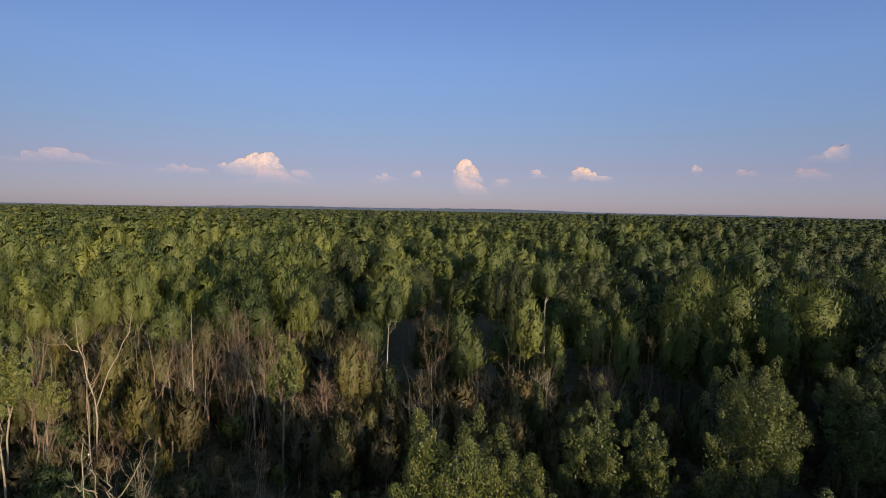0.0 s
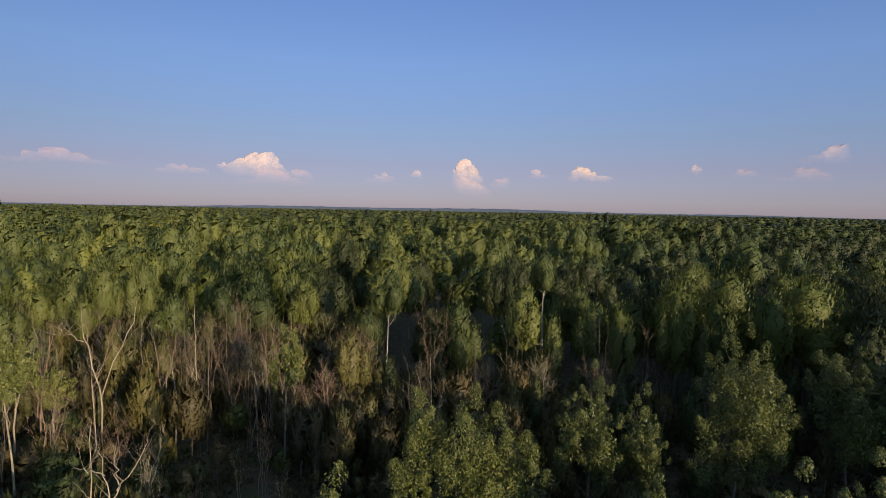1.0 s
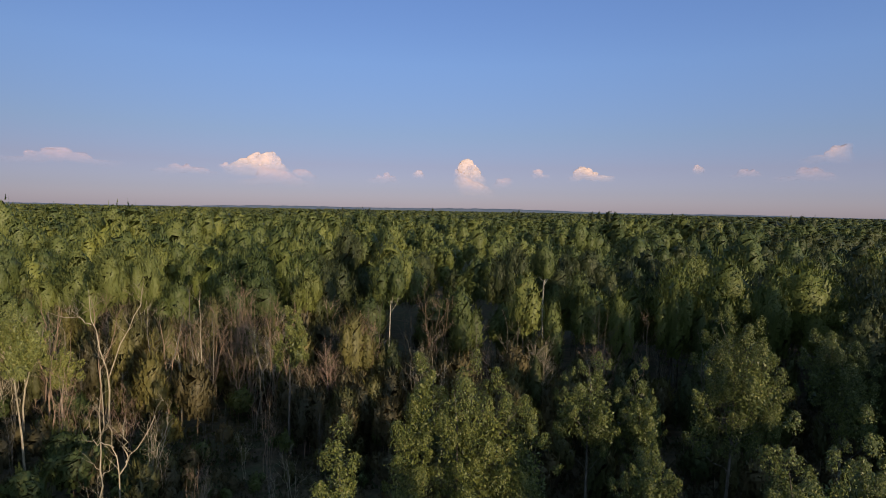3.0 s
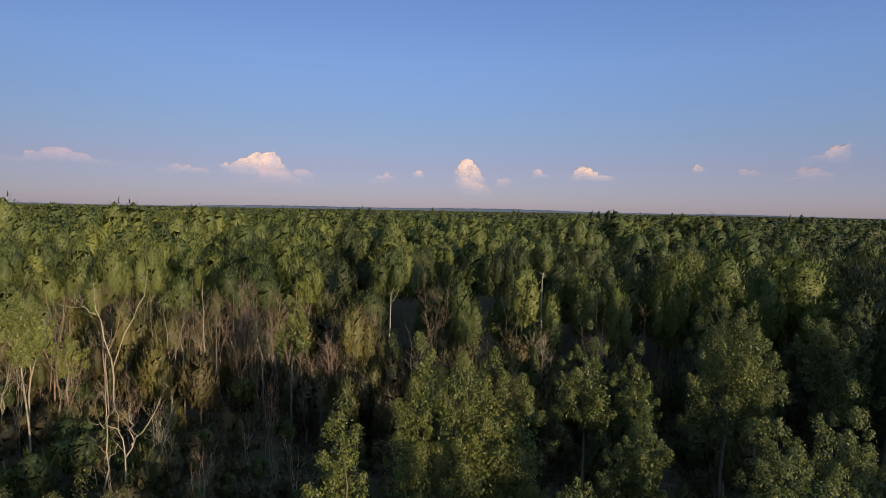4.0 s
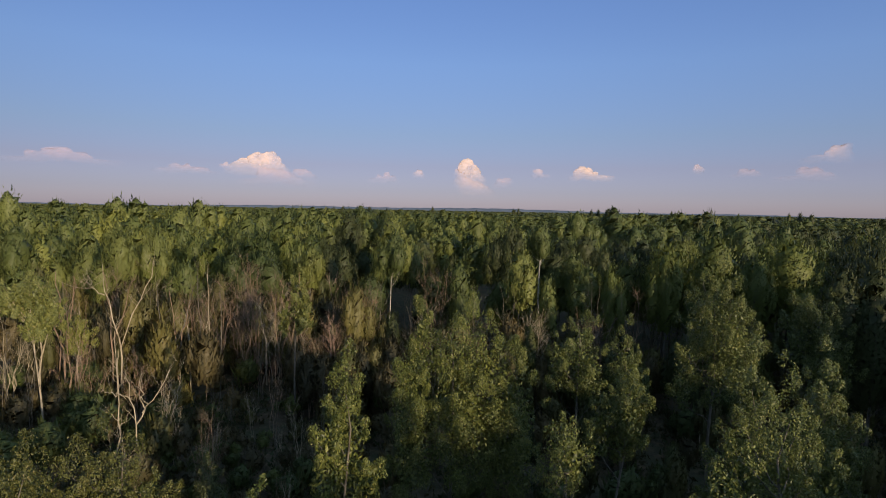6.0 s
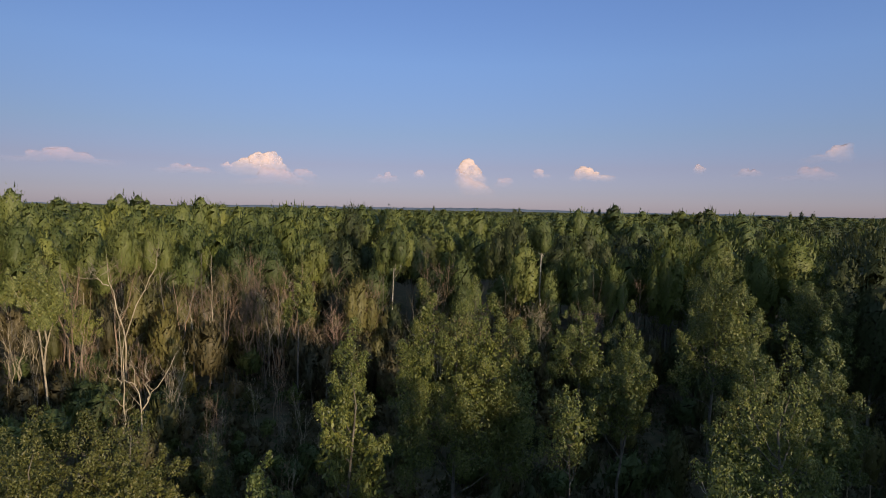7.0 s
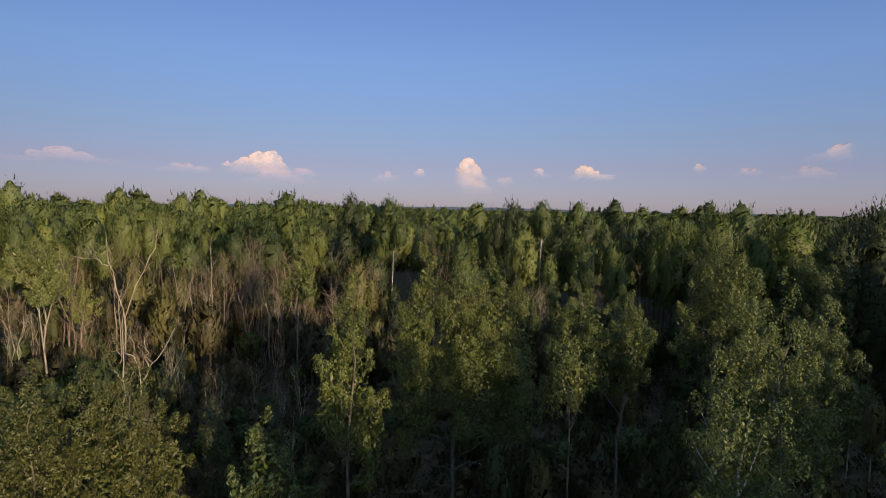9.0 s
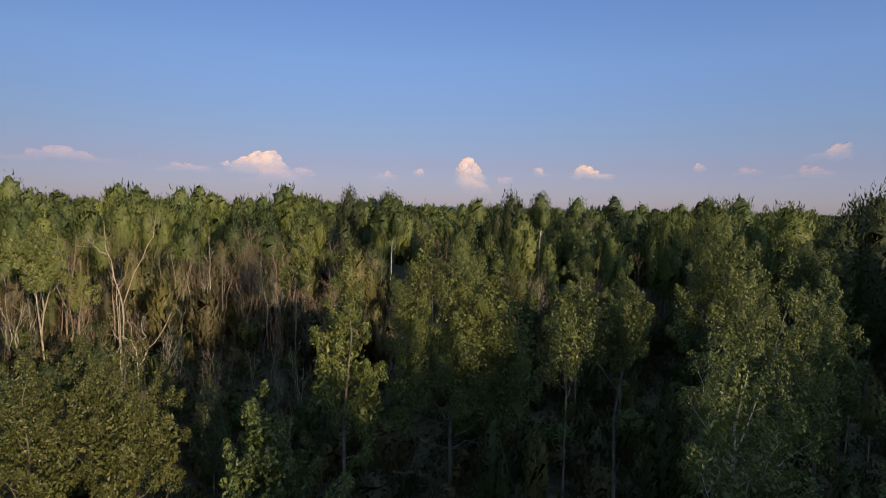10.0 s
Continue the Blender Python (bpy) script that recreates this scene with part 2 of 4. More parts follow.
def plume_crown(rng, base, top, r, plumes, n, size, inner=0.14, slim=0.24, tip=0.62):
    """Leaves of a crown built of upright plumes that rise to an uneven domed outline, round a leafy heart.
    Gives the middle and the half width of each plume, then the leaves."""
    tall, mid = top - base, base + (top - base) * 0.44
    i = np.arange(plumes)
    z = 1.0 - 1.62 * (i + 0.4) / plumes
    flat = np.sqrt(1 - z**2)
    az = i * 2.39996 + rng.random() * 6.28 + rng.normal(0, 0.25, plumes)
    bays = 1 + 0.16 * np.cos(az * 3 + rng.random() * 6.28 + z * 2) + 0.1 * np.cos(az * 5 + rng.random() * 6.28 - z * 5)
    reach = r * rng.uniform(0.66, 1.08, plumes) * bays * np.where(z < 0, 1 + 0.3 * z, 1.0)
    long = rng.uniform(0.6, 1.3, plumes) * np.clip(0.24 * tall, 0.28 * r, 0.72 * r)
    wide = long * slim * rng.uniform(0.75, 1.3, plumes)
    up = np.where(z > 0, (top - mid) * np.abs(z) ** tip, -(mid - base) * np.abs(z)) * rng.uniform(0.8, 1.0, plumes)
    up[0] = (top - mid) * 0.99
    way = np.stack([np.cos(az) * flat * 0.55, np.sin(az) * flat * 0.55, np.ones(plumes)], 1) + rng.normal(0, 0.13, (plumes, 3))
    way /= np.linalg.norm(way, axis=1, keepdims=True)
    tips = np.stack([np.cos(az) * flat * reach, np.sin(az) * flat * reach, mid + up], 1)
    foot = tips - way * long[:, None]
    # the leaves, thickest a quarter of the way up each plume
    k = rng.choice(plumes, n, p=wide * long / (wide * long).sum())
    t = rng.random(n)[:, None] ** 0.85
    side = np.cross(way[k], rng.normal(size=(n, 3)))
    side /= np.linalg.norm(side, axis=1, keepdims=True) + 1e-9
    swell = (1 - t) ** 0.5 * (0.5 + 0.5 * np.minimum(1, t / 0.25)) + 0.1
    pos = foot[k] + way[k] * (long[k][:, None] * t) + side * (wide[k][:, None] * swell * (0.45 + 0.55 * np.abs(rng.normal(0, 1, (n, 1)))))
    heart = pos - [0, 0, mid - 0.1 * tall]
    heart = heart / [r, r, tall * 0.6]
    heart /= np.linalg.norm(heart, axis=1, keepdims=True) + 1e-6
    within = (np.arange(n) < n * inner)[:, None]  # leaf masses inside, which close the crown to light
    ball = rng.normal(size=(n, 3))
    ball *= rng.random((n, 1)) ** 0.4 * 0.62 / np.linalg.norm(ball, axis=1, keepdims=True)
    pos = np.where(within, ball * [r, r, tall * 0.5] + [0, 0, mid], pos)
    out = side * 0.8 + way[k] * 0.25 + heart * 0.65 + rng.normal(size=(n, 3)) * 0.6
    out /= np.linalg.norm(out, axis=1, keepdims=True)
    rising = way[k] + rng.normal(0, 0.55, (n, 3))
    rising = rising - out * (rising * out).sum(1, keepdims=True)
    u = rising / (np.linalg.norm(rising, axis=1, keepdims=True) + 1e-9)
    w = np.cross(out, u)
    s = size * rng.uniform(0.65, 1.3, (n, 1)) * np.where(within, 2.0, 1.0)
    middle = foot + way * long[:, None] * 0.5
    v = np.stack([pos - u * s * 0.62, pos - w * s * 0.29 - u * s * 0.05, pos + u * s * 0.66, pos + w * s * 0.29 - u * s * 0.05], 1)
    return middle, wide, v.reshape(-1, 3), np.arange(n * 4).reshape(-1, 4)


def headed_crown(rng, base, top, r, heads, plumes, n, size, given=(), **more):
    """A crown of several rounded heads of unequal height, with dark hollows between them.
    A head is its place from the trunk, its top, radius and base."""
    if heads < 2:
        return plume_crown(rng, base, top, r, plumes, n, size, **more)
    tall = top - base
    turn = rng.random() * 6.28
    spots = list(given) or [(0.12 * r * math.cos(turn), 0.12 * r * math.sin(turn), top, 0.58 * r, base + 0.1 * tall)]
    for k in range(0 if given else heads - 1):
        a = turn + 2.2 + k * 6.283 / (heads - 1) + rng.uniform(-0.4, 0.4)
        d, w = r * rng.uniform(0.48, 0.62), r * rng.uniform(0.4, 0.54)
        high = top - tall * rng.uniform(0.08, 0.36)
        spots.append((d * math.cos(a), d * math.sin(a), high, w, max(base, high - max(2.4 * w, 0.55 * tall))))
    size_of = np.array([p[3] ** 1.5 for p in spots])
    share = size_of / size_of.sum()
    mid, wide, verts, faces, count = [], [], [], [], 0
    for (x, y, high, w, low), f in zip(spots, share):
        c, q, v, t = plume_crown(rng, low, high, w, max(7, round(plumes * f)), max(8, int(n * f)), size, **more)
        mid.append(c + [x, y, 0])
        wide.append(q)
        verts.append(v + [x, y, 0])
        faces.append(t + count)
        count += len(v)
    return np.concatenate(mid), np.concatenate(wide), np.concatenate(verts), np.concatenate(faces)


def domed_crown(rng, base, top, r, heads, n, size, around=8):
    """A crown seen from afar: a few ragged domed heads of unequal height, set with upright sprays of leaves.
    Each spray is many small leaves, so it shades with the side of the head on which it grows."""
    tall, turn = top - base, rng.random() * 6.28
    mid, wide, verts, faces, normals, count = [], [], [], [], [], 0
    for k in range(heads):
        a = turn + k * 2.4
        d, w = (0.0, r * (0.95 if heads == 1 else 0.74)) if k == 0 else (r * rng.uniform(0.5, 0.7), r * rng.uniform(0.36, 0.54))
        high = top if k == 0 else top - tall * rng.uniform(0.08, 0.46)
        low = base if k == 0 else max(base, high - tall * rng.uniform(0.5, 0.72))
        middle, half = np.array([d * math.cos(a), d * math.sin(a), (low + high) * 0.5]), np.array([w, w, (high - low) * 0.5])
        # the body of the head: rings of a ragged dome
        rings = [(-0.6, 0.75), (0.2, 1.0), (0.8, 0.55), (1.0, 0.02)] if heads == 1 and n < 40 else [(-0.75, 0.62), (-0.2, 1.0), (0.35, 0.93), (0.74, 0.62), (0.93, 0.28), (1.0, 0.02)]
        b = np.arange(around) * 6.283 / around
        dome = np.concatenate([np.stack([np.cos(b + i) * q, np.sin(b + i) * q, np.full(around, z)], 1) for i, (z, q) in enumerate(rings)])
        dome *= rng.uniform(*((0.8, 1.03) if n > 300 else (0.9, 1.02)), (len(dome), 1)) * (0.87 if n > 150 else 0.96)
        i, m = np.meshgrid(np.arange(len(rings) - 1), np.arange(around), indexing="ij")
        p, q = (i * around + m).ravel(), (i * around + (m + 1) % around).ravel()
        dome = dome[np.concatenate([np.stack([p, q, q + around], 1), np.stack([p, q + around, p + around], 1)])].reshape(-1, 3)
        # leaves that stand out of it
        share = int(n * (w / r) ** 2 / (1 if heads == 1 else 1.2))
        z, g = rng.uniform(-0.7, 1, share), rng.random(share) * 6.283
        leaf = np.stack([np.cos(g) * np.sqrt(1 - z * z), np.sin(g) * np.sqrt(1 - z * z), z], 1)
        lump = 1 + 0.10 * np.sin(g * 4 + z * 3 + k) * np.sin(z * 6 + g) + 0.07 * np.sin(g * 9 - z * 5)
        pos = leaf * (rng.uniform(0.82, 1.04, share) * lump * (1 - 0.07 * np.maximum(z, 0) ** 3))[:, None] * half
        up = leaf * [0.4, 0.4, 0] + [0, 0, 1] + rng.normal(0, 0.22, (share, 3))
        side = np.cross(up, leaf + rng.normal(0, 0.3, (share, 3)))
        side /= np.linalg.norm(side, axis=1, keepdims=True) + 1e-6
        s = size * rng.uniform(0.6, 1.35, (share, 1))
        spray = np.stack([pos - side * s * 0.22 - up * s * 0.5, pos + side * s * 0.22 - up * s * 0.5, pos + up * s * 0.66], 1).reshape(-1, 3)
        v = np.concatenate([dome * half, spray])
        face = np.arange(len(v)).reshape(-1, 3)
        way = np.concatenate([dome, np.repeat(leaf + rng.normal(0, 0.22, leaf.shape), 3, 0)])
        soft = way * [1, 1, 0.4] + rng.normal(0, 0.1, way.shape)
        soft /= np.linalg.norm(soft, axis=1, keepdims=True) + 1e-6
        e = v[face]
        back = (np.cross(e[:, 1] - e[:, 0], e[:, 2] - e[:, 0]) * soft[face[:, 0]]).sum(1) < 0
        face[back] = face[back][:, ::-1]
        mid.append(middle + leaf[:12] * half * 0.6 if share else middle[None])
        wide.append(np.full(len(mid[-1]), 0.3 * w))
        verts.append(v + middle)
        faces.append(face + count)
        normals.append(soft)
        count += len(v)
    return np.concatenate(mid), np.concatenate(wide), np.concatenate(verts), np.concatenate(faces), np.concatenate(normals)


def part(name, heap, mat, parent, label="", smooth=False):
    ob = new(name, heap.mesh(name, mat, smooth))
    ob.parent = parent
    return tagged(ob, label)


def root(name, place, turn=0.0, scale=1.0):
    ob = new(name)
    ob.empty_display_size = 0.5
    ob.matrix_basis = pose(*place, 0, 0, turn) @ Matrix.Diagonal((scale, scale, scale, 1))
    return ob


def ground_z(x, y):
    return 0.35 * math.sin(x * 0.11 + 1) * math.cos(y * 0.09) + 0.2 * math.sin(x * 0.31 + y * 0.23)


# ---------------------------------------------------------------- ground to the horizon
def build_ground():
    rings = [0, 3, 6, 10, 14, 18, 23, 28, 34, 40, 47, 55, 63, 72, 82, 95, 110, 130, 160, 210, 290, 400, 600, 900, 1400, 2100, 3200, 4900]
    seg, h = 96, Heap()
    v = [(0, 20, ground_z(0, 20))]
    for r in rings[1:]:
        for k in range(seg):
            a = 2 * math.pi * k / seg
            x, y = r * math.cos(a), 20 + r * math.sin(a)
            v.append((x, y, ground_z(x, y) * (1 if r < 300 else 0)))
    t = [(0, 1 + k, 1 + (k + 1) % seg) for k in range(seg)]
    q = [(1 + i * seg + k, 1 + (i + 1) * seg + k, 1 + (i + 1) * seg + (k + 1) % seg, 1 + i * seg + (k + 1) % seg) for i in range(len(rings) - 2) for k in range(seg)]
    h.add(v, q, t)
    tagged(new("ground", h.mesh("ground", FLOOR, True)), "dark forest floor of leaf litter and low green plants", "ground", kind="structure")


build_ground()


# ---------------------------------------------------------------- trees
def leafy_tree(name, place, height, r, base, leaves, size, leaf, bark, seed, label, category="tree", limbs=9, plumes=40, trunk_r=None, tri=False, limb_parts=True, group="", lean=(0, 0), tone=0.62, slim=0.33, tip=0.62, inner=0.14, heads=0, given=()):
    """A broadleaved tree: tapered trunk, limbs that rise into the plumes of the crown, and single leaves."""
    rng = np.random.default_rng(seed)
    tree = root(name, place)
    trunk_r = trunk_r or 0.0062 * height
    heads, normals = heads or (5 if r > 2.2 else 4 if r > 1.5 else 1), None
    if tri:
        c, s, v, f, normals = domed_crown(rng, base, height, r, heads, leaves, size)
    else:
        c, s, v, f = headed_crown(rng, base, height, r, heads, plumes, leaves, size, given, inner=inner, slim=slim, tip=tip)
    bend = np.array([[0, 0, -0.3], [*rng.normal(0, 0.07, 2), height * 0.25], [*rng.normal(0, 0.14, 2), height * 0.5], [*rng.normal(0, 0.2, 2), height * 0.75], [*rng.normal(0, 0.15, 2), height * (0.93 if heads == 1 else 0.84)]])
    bend[:, :2] += np.linspace(0, 1, 5)[:, None] * np.array(lean)
    c[:, :2] += (c[:, 2:3] / height) * np.array(lean)
    v[:, :2] += (v[:, 2:3] / height) * np.array(lean)
    h = Heap()
    tube(h, bend, trunk_r * np.array([1.25, 0.9, 0.66, 0.38, 0.1]), 7)
    joined = h
    if limb_parts:
        part("trunk", h, bark, tree, smooth=True)
    order = np.argsort(-np.hypot(c[:, 0], c[:, 1]))[: limbs * 2]
    for k in order[::2][:limbs]:
        end = c[k]
        start_z = max(base * 0.75, end[2] - np.hypot(end[0], end[1]) * rng.uniform(0.8, 1.5))
        start = [np.interp(start_z, bend[:, 2], bend[:, 0]), np.interp(start_z, bend[:, 2], bend[:, 1]), start_z]
        h = Heap() if limb_parts else joined
        p = bent(rng, start, end, 0.08, 0.06)
        tube(h, p, trunk_r * np.linspace(0.34, 0.06, len(p)), 5)
        for _ in range(3):
            a = p[rng.integers(2, len(p) - 1)]
            b = a + (rng.normal(size=3) * [0.5, 0.5, 0.3] + [0, 0, 0.6]) * s[k] * 1.3
            tube(h, bent(rng, a, b, 0.05, 0.08, 4), trunk_r * np.linspace(0.12, 0.03, 4), 3)
        if limb_parts:
            part("limb", h, bark, tree, smooth=True)
    if not limb_parts:
        part("trunk", joined, bark, tree, smooth=True)
    h = Heap()
    h.add(v, None if tri else f, f if tri else None)
    crown = new("crown", h.mesh("crown", LEAF[leaf, "spray" if tri else "near"], normals=normals))
    crown.parent, crown["tree_tone"] = tree, tone
    tagged(crown)
    return tagged(tree, label, category, group)


def twig_lines(rng, h, starts, ways, length, radius, count):
    """Fine bare twigs, three-sided."""
    for _ in range(count):
        k = rng.integers(len(starts))
        w = ways[k] + rng.normal(0, 0.38, 3)
        w /= np.linalg.norm(w)
        w[2] = abs(w[2]) * 0.6 + 0.35
        a = starts[k]
        b = a + w * length * rng.uniform(0.5, 1.3)
        tube(h, np.array([a, b]), radius * np.array([1, 0.3]), 3)


def bare_stem(rng, h, pts, r0, r1, branches, spread, twigs, twig_len, sides=6):
    """One bare stem along pts with side branches and twigs."""
    pts = np.asarray(pts, float)
    fine = np.linspace(0, len(pts) - 1, 9)
    line = np.stack([np.interp(fine, np.arange(len(pts)), pts[:, i]) for i in range(3)], 1)
    line[1:-1] += rng.normal(0, 0.09, (7, 3))
    tube(h, line, np.linspace(r0, r1, 9), sides)
    starts, ways = [line[-1], line[-2]], [line[-1] - line[-2]] * 2
    for _ in range(branches):
        f = rng.uniform(0.4, 0.95)
        a = np.array([np.interp(f * 8, np.arange(9), line[:, i]) for i in range(3)])
        ang = rng.random() * 2 * np.pi
        w = np.array([math.cos(ang) * spread, math.sin(ang) * spread, rng.uniform(0.5, 1.1)])
        b = a + w * rng.uniform(0.6, 1.4)
        p = bent(rng, a, b, 0.06, 0.07, 5)
        r = (r0 + (r1 - r0) * f) * 0.45
        tube(h, p, np.linspace(r, r * 0.3, 5), 4)
        for q in (2, 3, 4):
            starts.append(p[q])
            ways.append(w / np.linalg.norm(w))
    twig_lines(rng, h, np.array(starts), np.array([w / (np.linalg.norm(w) + 1e-6) for w in ways]), twig_len, max(0.008, r1 * 0.5), twigs)


def bare_tree(name, place, stems, bark, seed, label, branches=6, spread=0.8, twigs=40, twig_len=0.9, group="", category="bare tree"):
    """A leafless tree: each stem is (points, thickness below, thickness above)."""
    rng = np.random.default_rng(seed)
    tree = root(name, place)
    for k, (pts, r0, r1) in enumerate(stems):
        h = Heap()
        bare_stem(rng, h, pts, r0, r1, branches, spread, twigs, twig_len, 5)
        part("trunk" if k == 0 else "stem", h, bark, tree, smooth=True)
    return tagged(tree, label, category, group)


def thicket_stems(rng, count, height, wide):
    """Upright stems that fan out a little from one root."""
    out = []
    for _ in range(count):
        a, b = rng.normal(0, wide * 0.35, 2), rng.normal(0, wide * 0.95, 2)
        t = height * rng.uniform(0.65, 1.05)
        out.append(([(*a, -0.2), (*(a * 0.6 + b * 0.4), t * 0.5), (*(a + b), t)], rng.uniform(0.025, 0.05), 0.009))
    return out


# the trees that stand nearest: place, height, crown radius, crown base
def near_trees():
    young = "young aspen with pale bark and small glossy green leaves"
    leafy_tree("aspen_tree", (0.9, 24.6, 0), 15.0, 4.0, 4.0, 71630, 0.076, "aspen", GREY, 11, "broad aspen with dense green crown and several leaders", limbs=14, plumes=90, tone=0.72, given=((-1.6, 0.1, 14.5, 1.15, 9.0), (0.3, 0.3, 14.7, 2.0, 6.5), (2.0, 0.2, 13.8, 1.7, 6.0), (3.2, -0.1, 12.6, 1.35, 5.0), (-2.2, -0.4, 12.4, 1.35, 6.4), (-1.9, -0.7, 9.8, 1.6, 4.4), (0.7, -0.9, 11.6, 1.8, 4.6), (2.8, -0.8, 9.6, 1.6, 4.0)))
    leafy_tree("aspen_tree", (-3.4, 18.6, 0), 13.5, 2.05, 3.6, 15400, 0.090, "aspen", GREY, 12, "slim aspen with yellowing leaves beside a broader one", limbs=9, plumes=47, tone=0.72)
    leafy_tree("aspen_tree", (17.6, 33.6, 0), 16.0, 3.1, 4.0, 34020, 0.082, "aspen", GREY, 13, "tall round-headed aspen, sunlit on top", limbs=12, plumes=68, tone=0.7)
    leafy_tree("aspen_tree", (9.3, 34.8, 0), 13.5, 2.2, 3.6, 19340, 0.082, "aspen", GREY, 14, "narrow columnar aspen with ragged green crown", limbs=8, plumes=41, tone=0.66)
    leafy_tree("aspen_tree", (12.2, 34.0, 0), 12.3, 1.9, 3.4, 14000, 0.085, "aspen", GREY, 15, "round young aspen close beside a taller one", limbs=8, plumes=44, tone=0.6)
    leafy_tree("aspen_tree", (27.2, 38.0, 0), 14.6, 2.9, 3.4, 31420, 0.090, "aspen", GREY, 16, "wide aspen with lit crown above dark shade", limbs=11, plumes=61)
    leafy_tree("aspen_tree", (7.7, 19.9, 0), 12.9, 1.6, 7.2, 17540, 0.069, "aspen", GREY, 17, young, tone=0.5, limbs=9, plumes=43)
    leafy_tree("aspen_tree", (12.7, 18.9, 0), 14.0, 2.2, 2.9, 26590, 0.079, "aspen", GREY, 18, "bushy aspen with glossy green leaves", limbs=9, plumes=56)
    leafy_tree("aspen_tree", (16.6, 20.8, 0), 13.7, 2.0, 3.2, 22620, 0.079, "aspen", GREY, 43, "bushy aspen with glossy green leaves", limbs=9, plumes=56)
    leafy_tree("aspen_tree", (11.4, 14.4, 0), 14.5, 2.2, 3.4, 18220, 0.066, "aspen", GREY, 19, "bushy aspen with some yellow leaves, near others", tone=0.85, limbs=10, plumes=67)
    leafy_tree("birch_tree", (7.3, 8.9, 0), 13.5, 1.95, 5.2, 12635, 0.068, "aspen", BIRCH, 20, "young birch with white trunk showing through sparse leaves", limbs=13, plumes=68, trunk_r=0.075, tone=0.85)
    leafy_tree("birch_tree", (10.6, 8.2, 0), 12.2, 1.74, 2.9, 9760, 0.070, "aspen", BIRCH, 21, "young birch with white bark among other trees", limbs=10, plumes=47, trunk_r=0.08)
    leafy_tree("aspen_tree", (4.4, 14.8, 0), 12.1, 0.95, 9.4, 3580, 0.072, "aspen", GREY, 22, "slender aspen with a bare lower trunk", limbs=8, plumes=25, trunk_r=0.055)
    leafy_tree("aspen_tree", (-11.9, 18.1, 0), 11.0, 2.5, 1.2, 26000, 0.078, "gold", GREY, 23, "bushy young tree with olive leaves in full sun", limbs=12, plumes=95, tone=0.42)
    leafy_tree("aspen_tree", (-15.4, 17.6, 0), 10.0, 2.45, 1.2, 24000, 0.078, "gold", GREY, 24, "dense bushy tree with yellowish leaves in sun", limbs=11, plumes=95, tone=0.42)
    leafy_tree("aspen_tree", (-19.6, 20.5, 0), 8.6, 2.55, 1.2, 18000, 0.078, "gold", GREY, 25, "bushy young tree with yellowish olive leaves", limbs=8, plumes=70, tone=0.42)
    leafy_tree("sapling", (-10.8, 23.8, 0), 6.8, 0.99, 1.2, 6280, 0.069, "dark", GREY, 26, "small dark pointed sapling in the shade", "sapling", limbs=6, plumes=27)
    leafy_tree("maple_tree", (-6.5, 18.5, 0), 8.1, 2.3, 1.8, 11460, 0.118, "maple", GREY, 27, "low maple with broad bright green leaves", tone=0.9, limbs=9, plumes=29)
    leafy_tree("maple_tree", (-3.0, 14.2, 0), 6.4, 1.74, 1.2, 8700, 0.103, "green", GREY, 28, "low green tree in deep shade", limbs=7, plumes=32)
    leafy_tree("poplar_tree", (-30.6, 41.2, 0), 13.4, 2.8, 7.6, 16780, 0.118, "light", PALE, 29, "bright green poplar with a tall bare trunk", tone=0.72, limbs=9, plumes=45, lean=(-0.9, 0.2), trunk_r=0.085)
    leafy_tree("poplar_tree", (-31.2, 46.6, 0), 9.0, 1.37, 5.4, 4250, 0.118, "light", PALE, 30, "small poplar with a green tuft on a pale trunk", tone=0.95, limbs=5, plumes=25, trunk_r=0.11)
    leafy_tree("poplar_tree", (-12.2, 46.0, 0), 13.9, 1.8, 6.4, 7520, 0.130, "light", GREY, 31, "slim poplar with yellow-green open crown", limbs=8, plumes=29, trunk_r=0.1)
    leafy_tree("poplar_tree", (-15.4, 66.0, 0), 14.4, 1.8, 8.0, 3040, 0.270, "light", GREY, 32, "slim olive-green poplar beside a dark gap", limbs=6, tri=True)
    leafy_tree("birch_tree", (-5.6, 58.5, 0), 16.6, 1.9, 10.4, 1700, 0.230, "green", BIRCH, 33, "tall birch with a bright white trunk", limbs=9, trunk_r=0.085, lean=(0.7, 0.0), tri=True)
    leafy_tree("birch_tree", (12.4, 71.5, 0), 17.6, 2.1, 12.0, 1800, 0.240, "green", BIRCH, 34, "tall birch with white trunk over its neighbours", limbs=6, trunk_r=0.17, tri=True)
    leafy_tree("birch_tree", (8.2, 68.0, 0), 17.6, 2.3, 6.4, 4500, 0.270, "dark", GREY, 35, "tall dark green tree over its neighbours", limbs=6, tri=True)
    leafy_tree("aspen_tree", (35.6, 85.0, 0), 15.4, 3.0, 4.4, 4500, 0.270, "light", GREY, 36, "light green aspen with smooth rounded crown", limbs=6, tri=True)
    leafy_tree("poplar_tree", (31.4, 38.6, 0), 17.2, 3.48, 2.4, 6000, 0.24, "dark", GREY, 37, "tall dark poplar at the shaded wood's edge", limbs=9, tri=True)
    leafy_tree("poplar_tree", (-38.6, 66.5, 0), 17.0, 2.73, 6.2, 4500, 0.270, "light", GREY, 38, "tall light green poplar above the canopy", limbs=6, tri=True)
    leafy_tree("poplar_tree", (-34.4, 68.0, 0), 16.2, 2.31, 6.2, 4037, 0.270, "light", GREY, 39, "light green poplar above the canopy", limbs=6, tri=True)
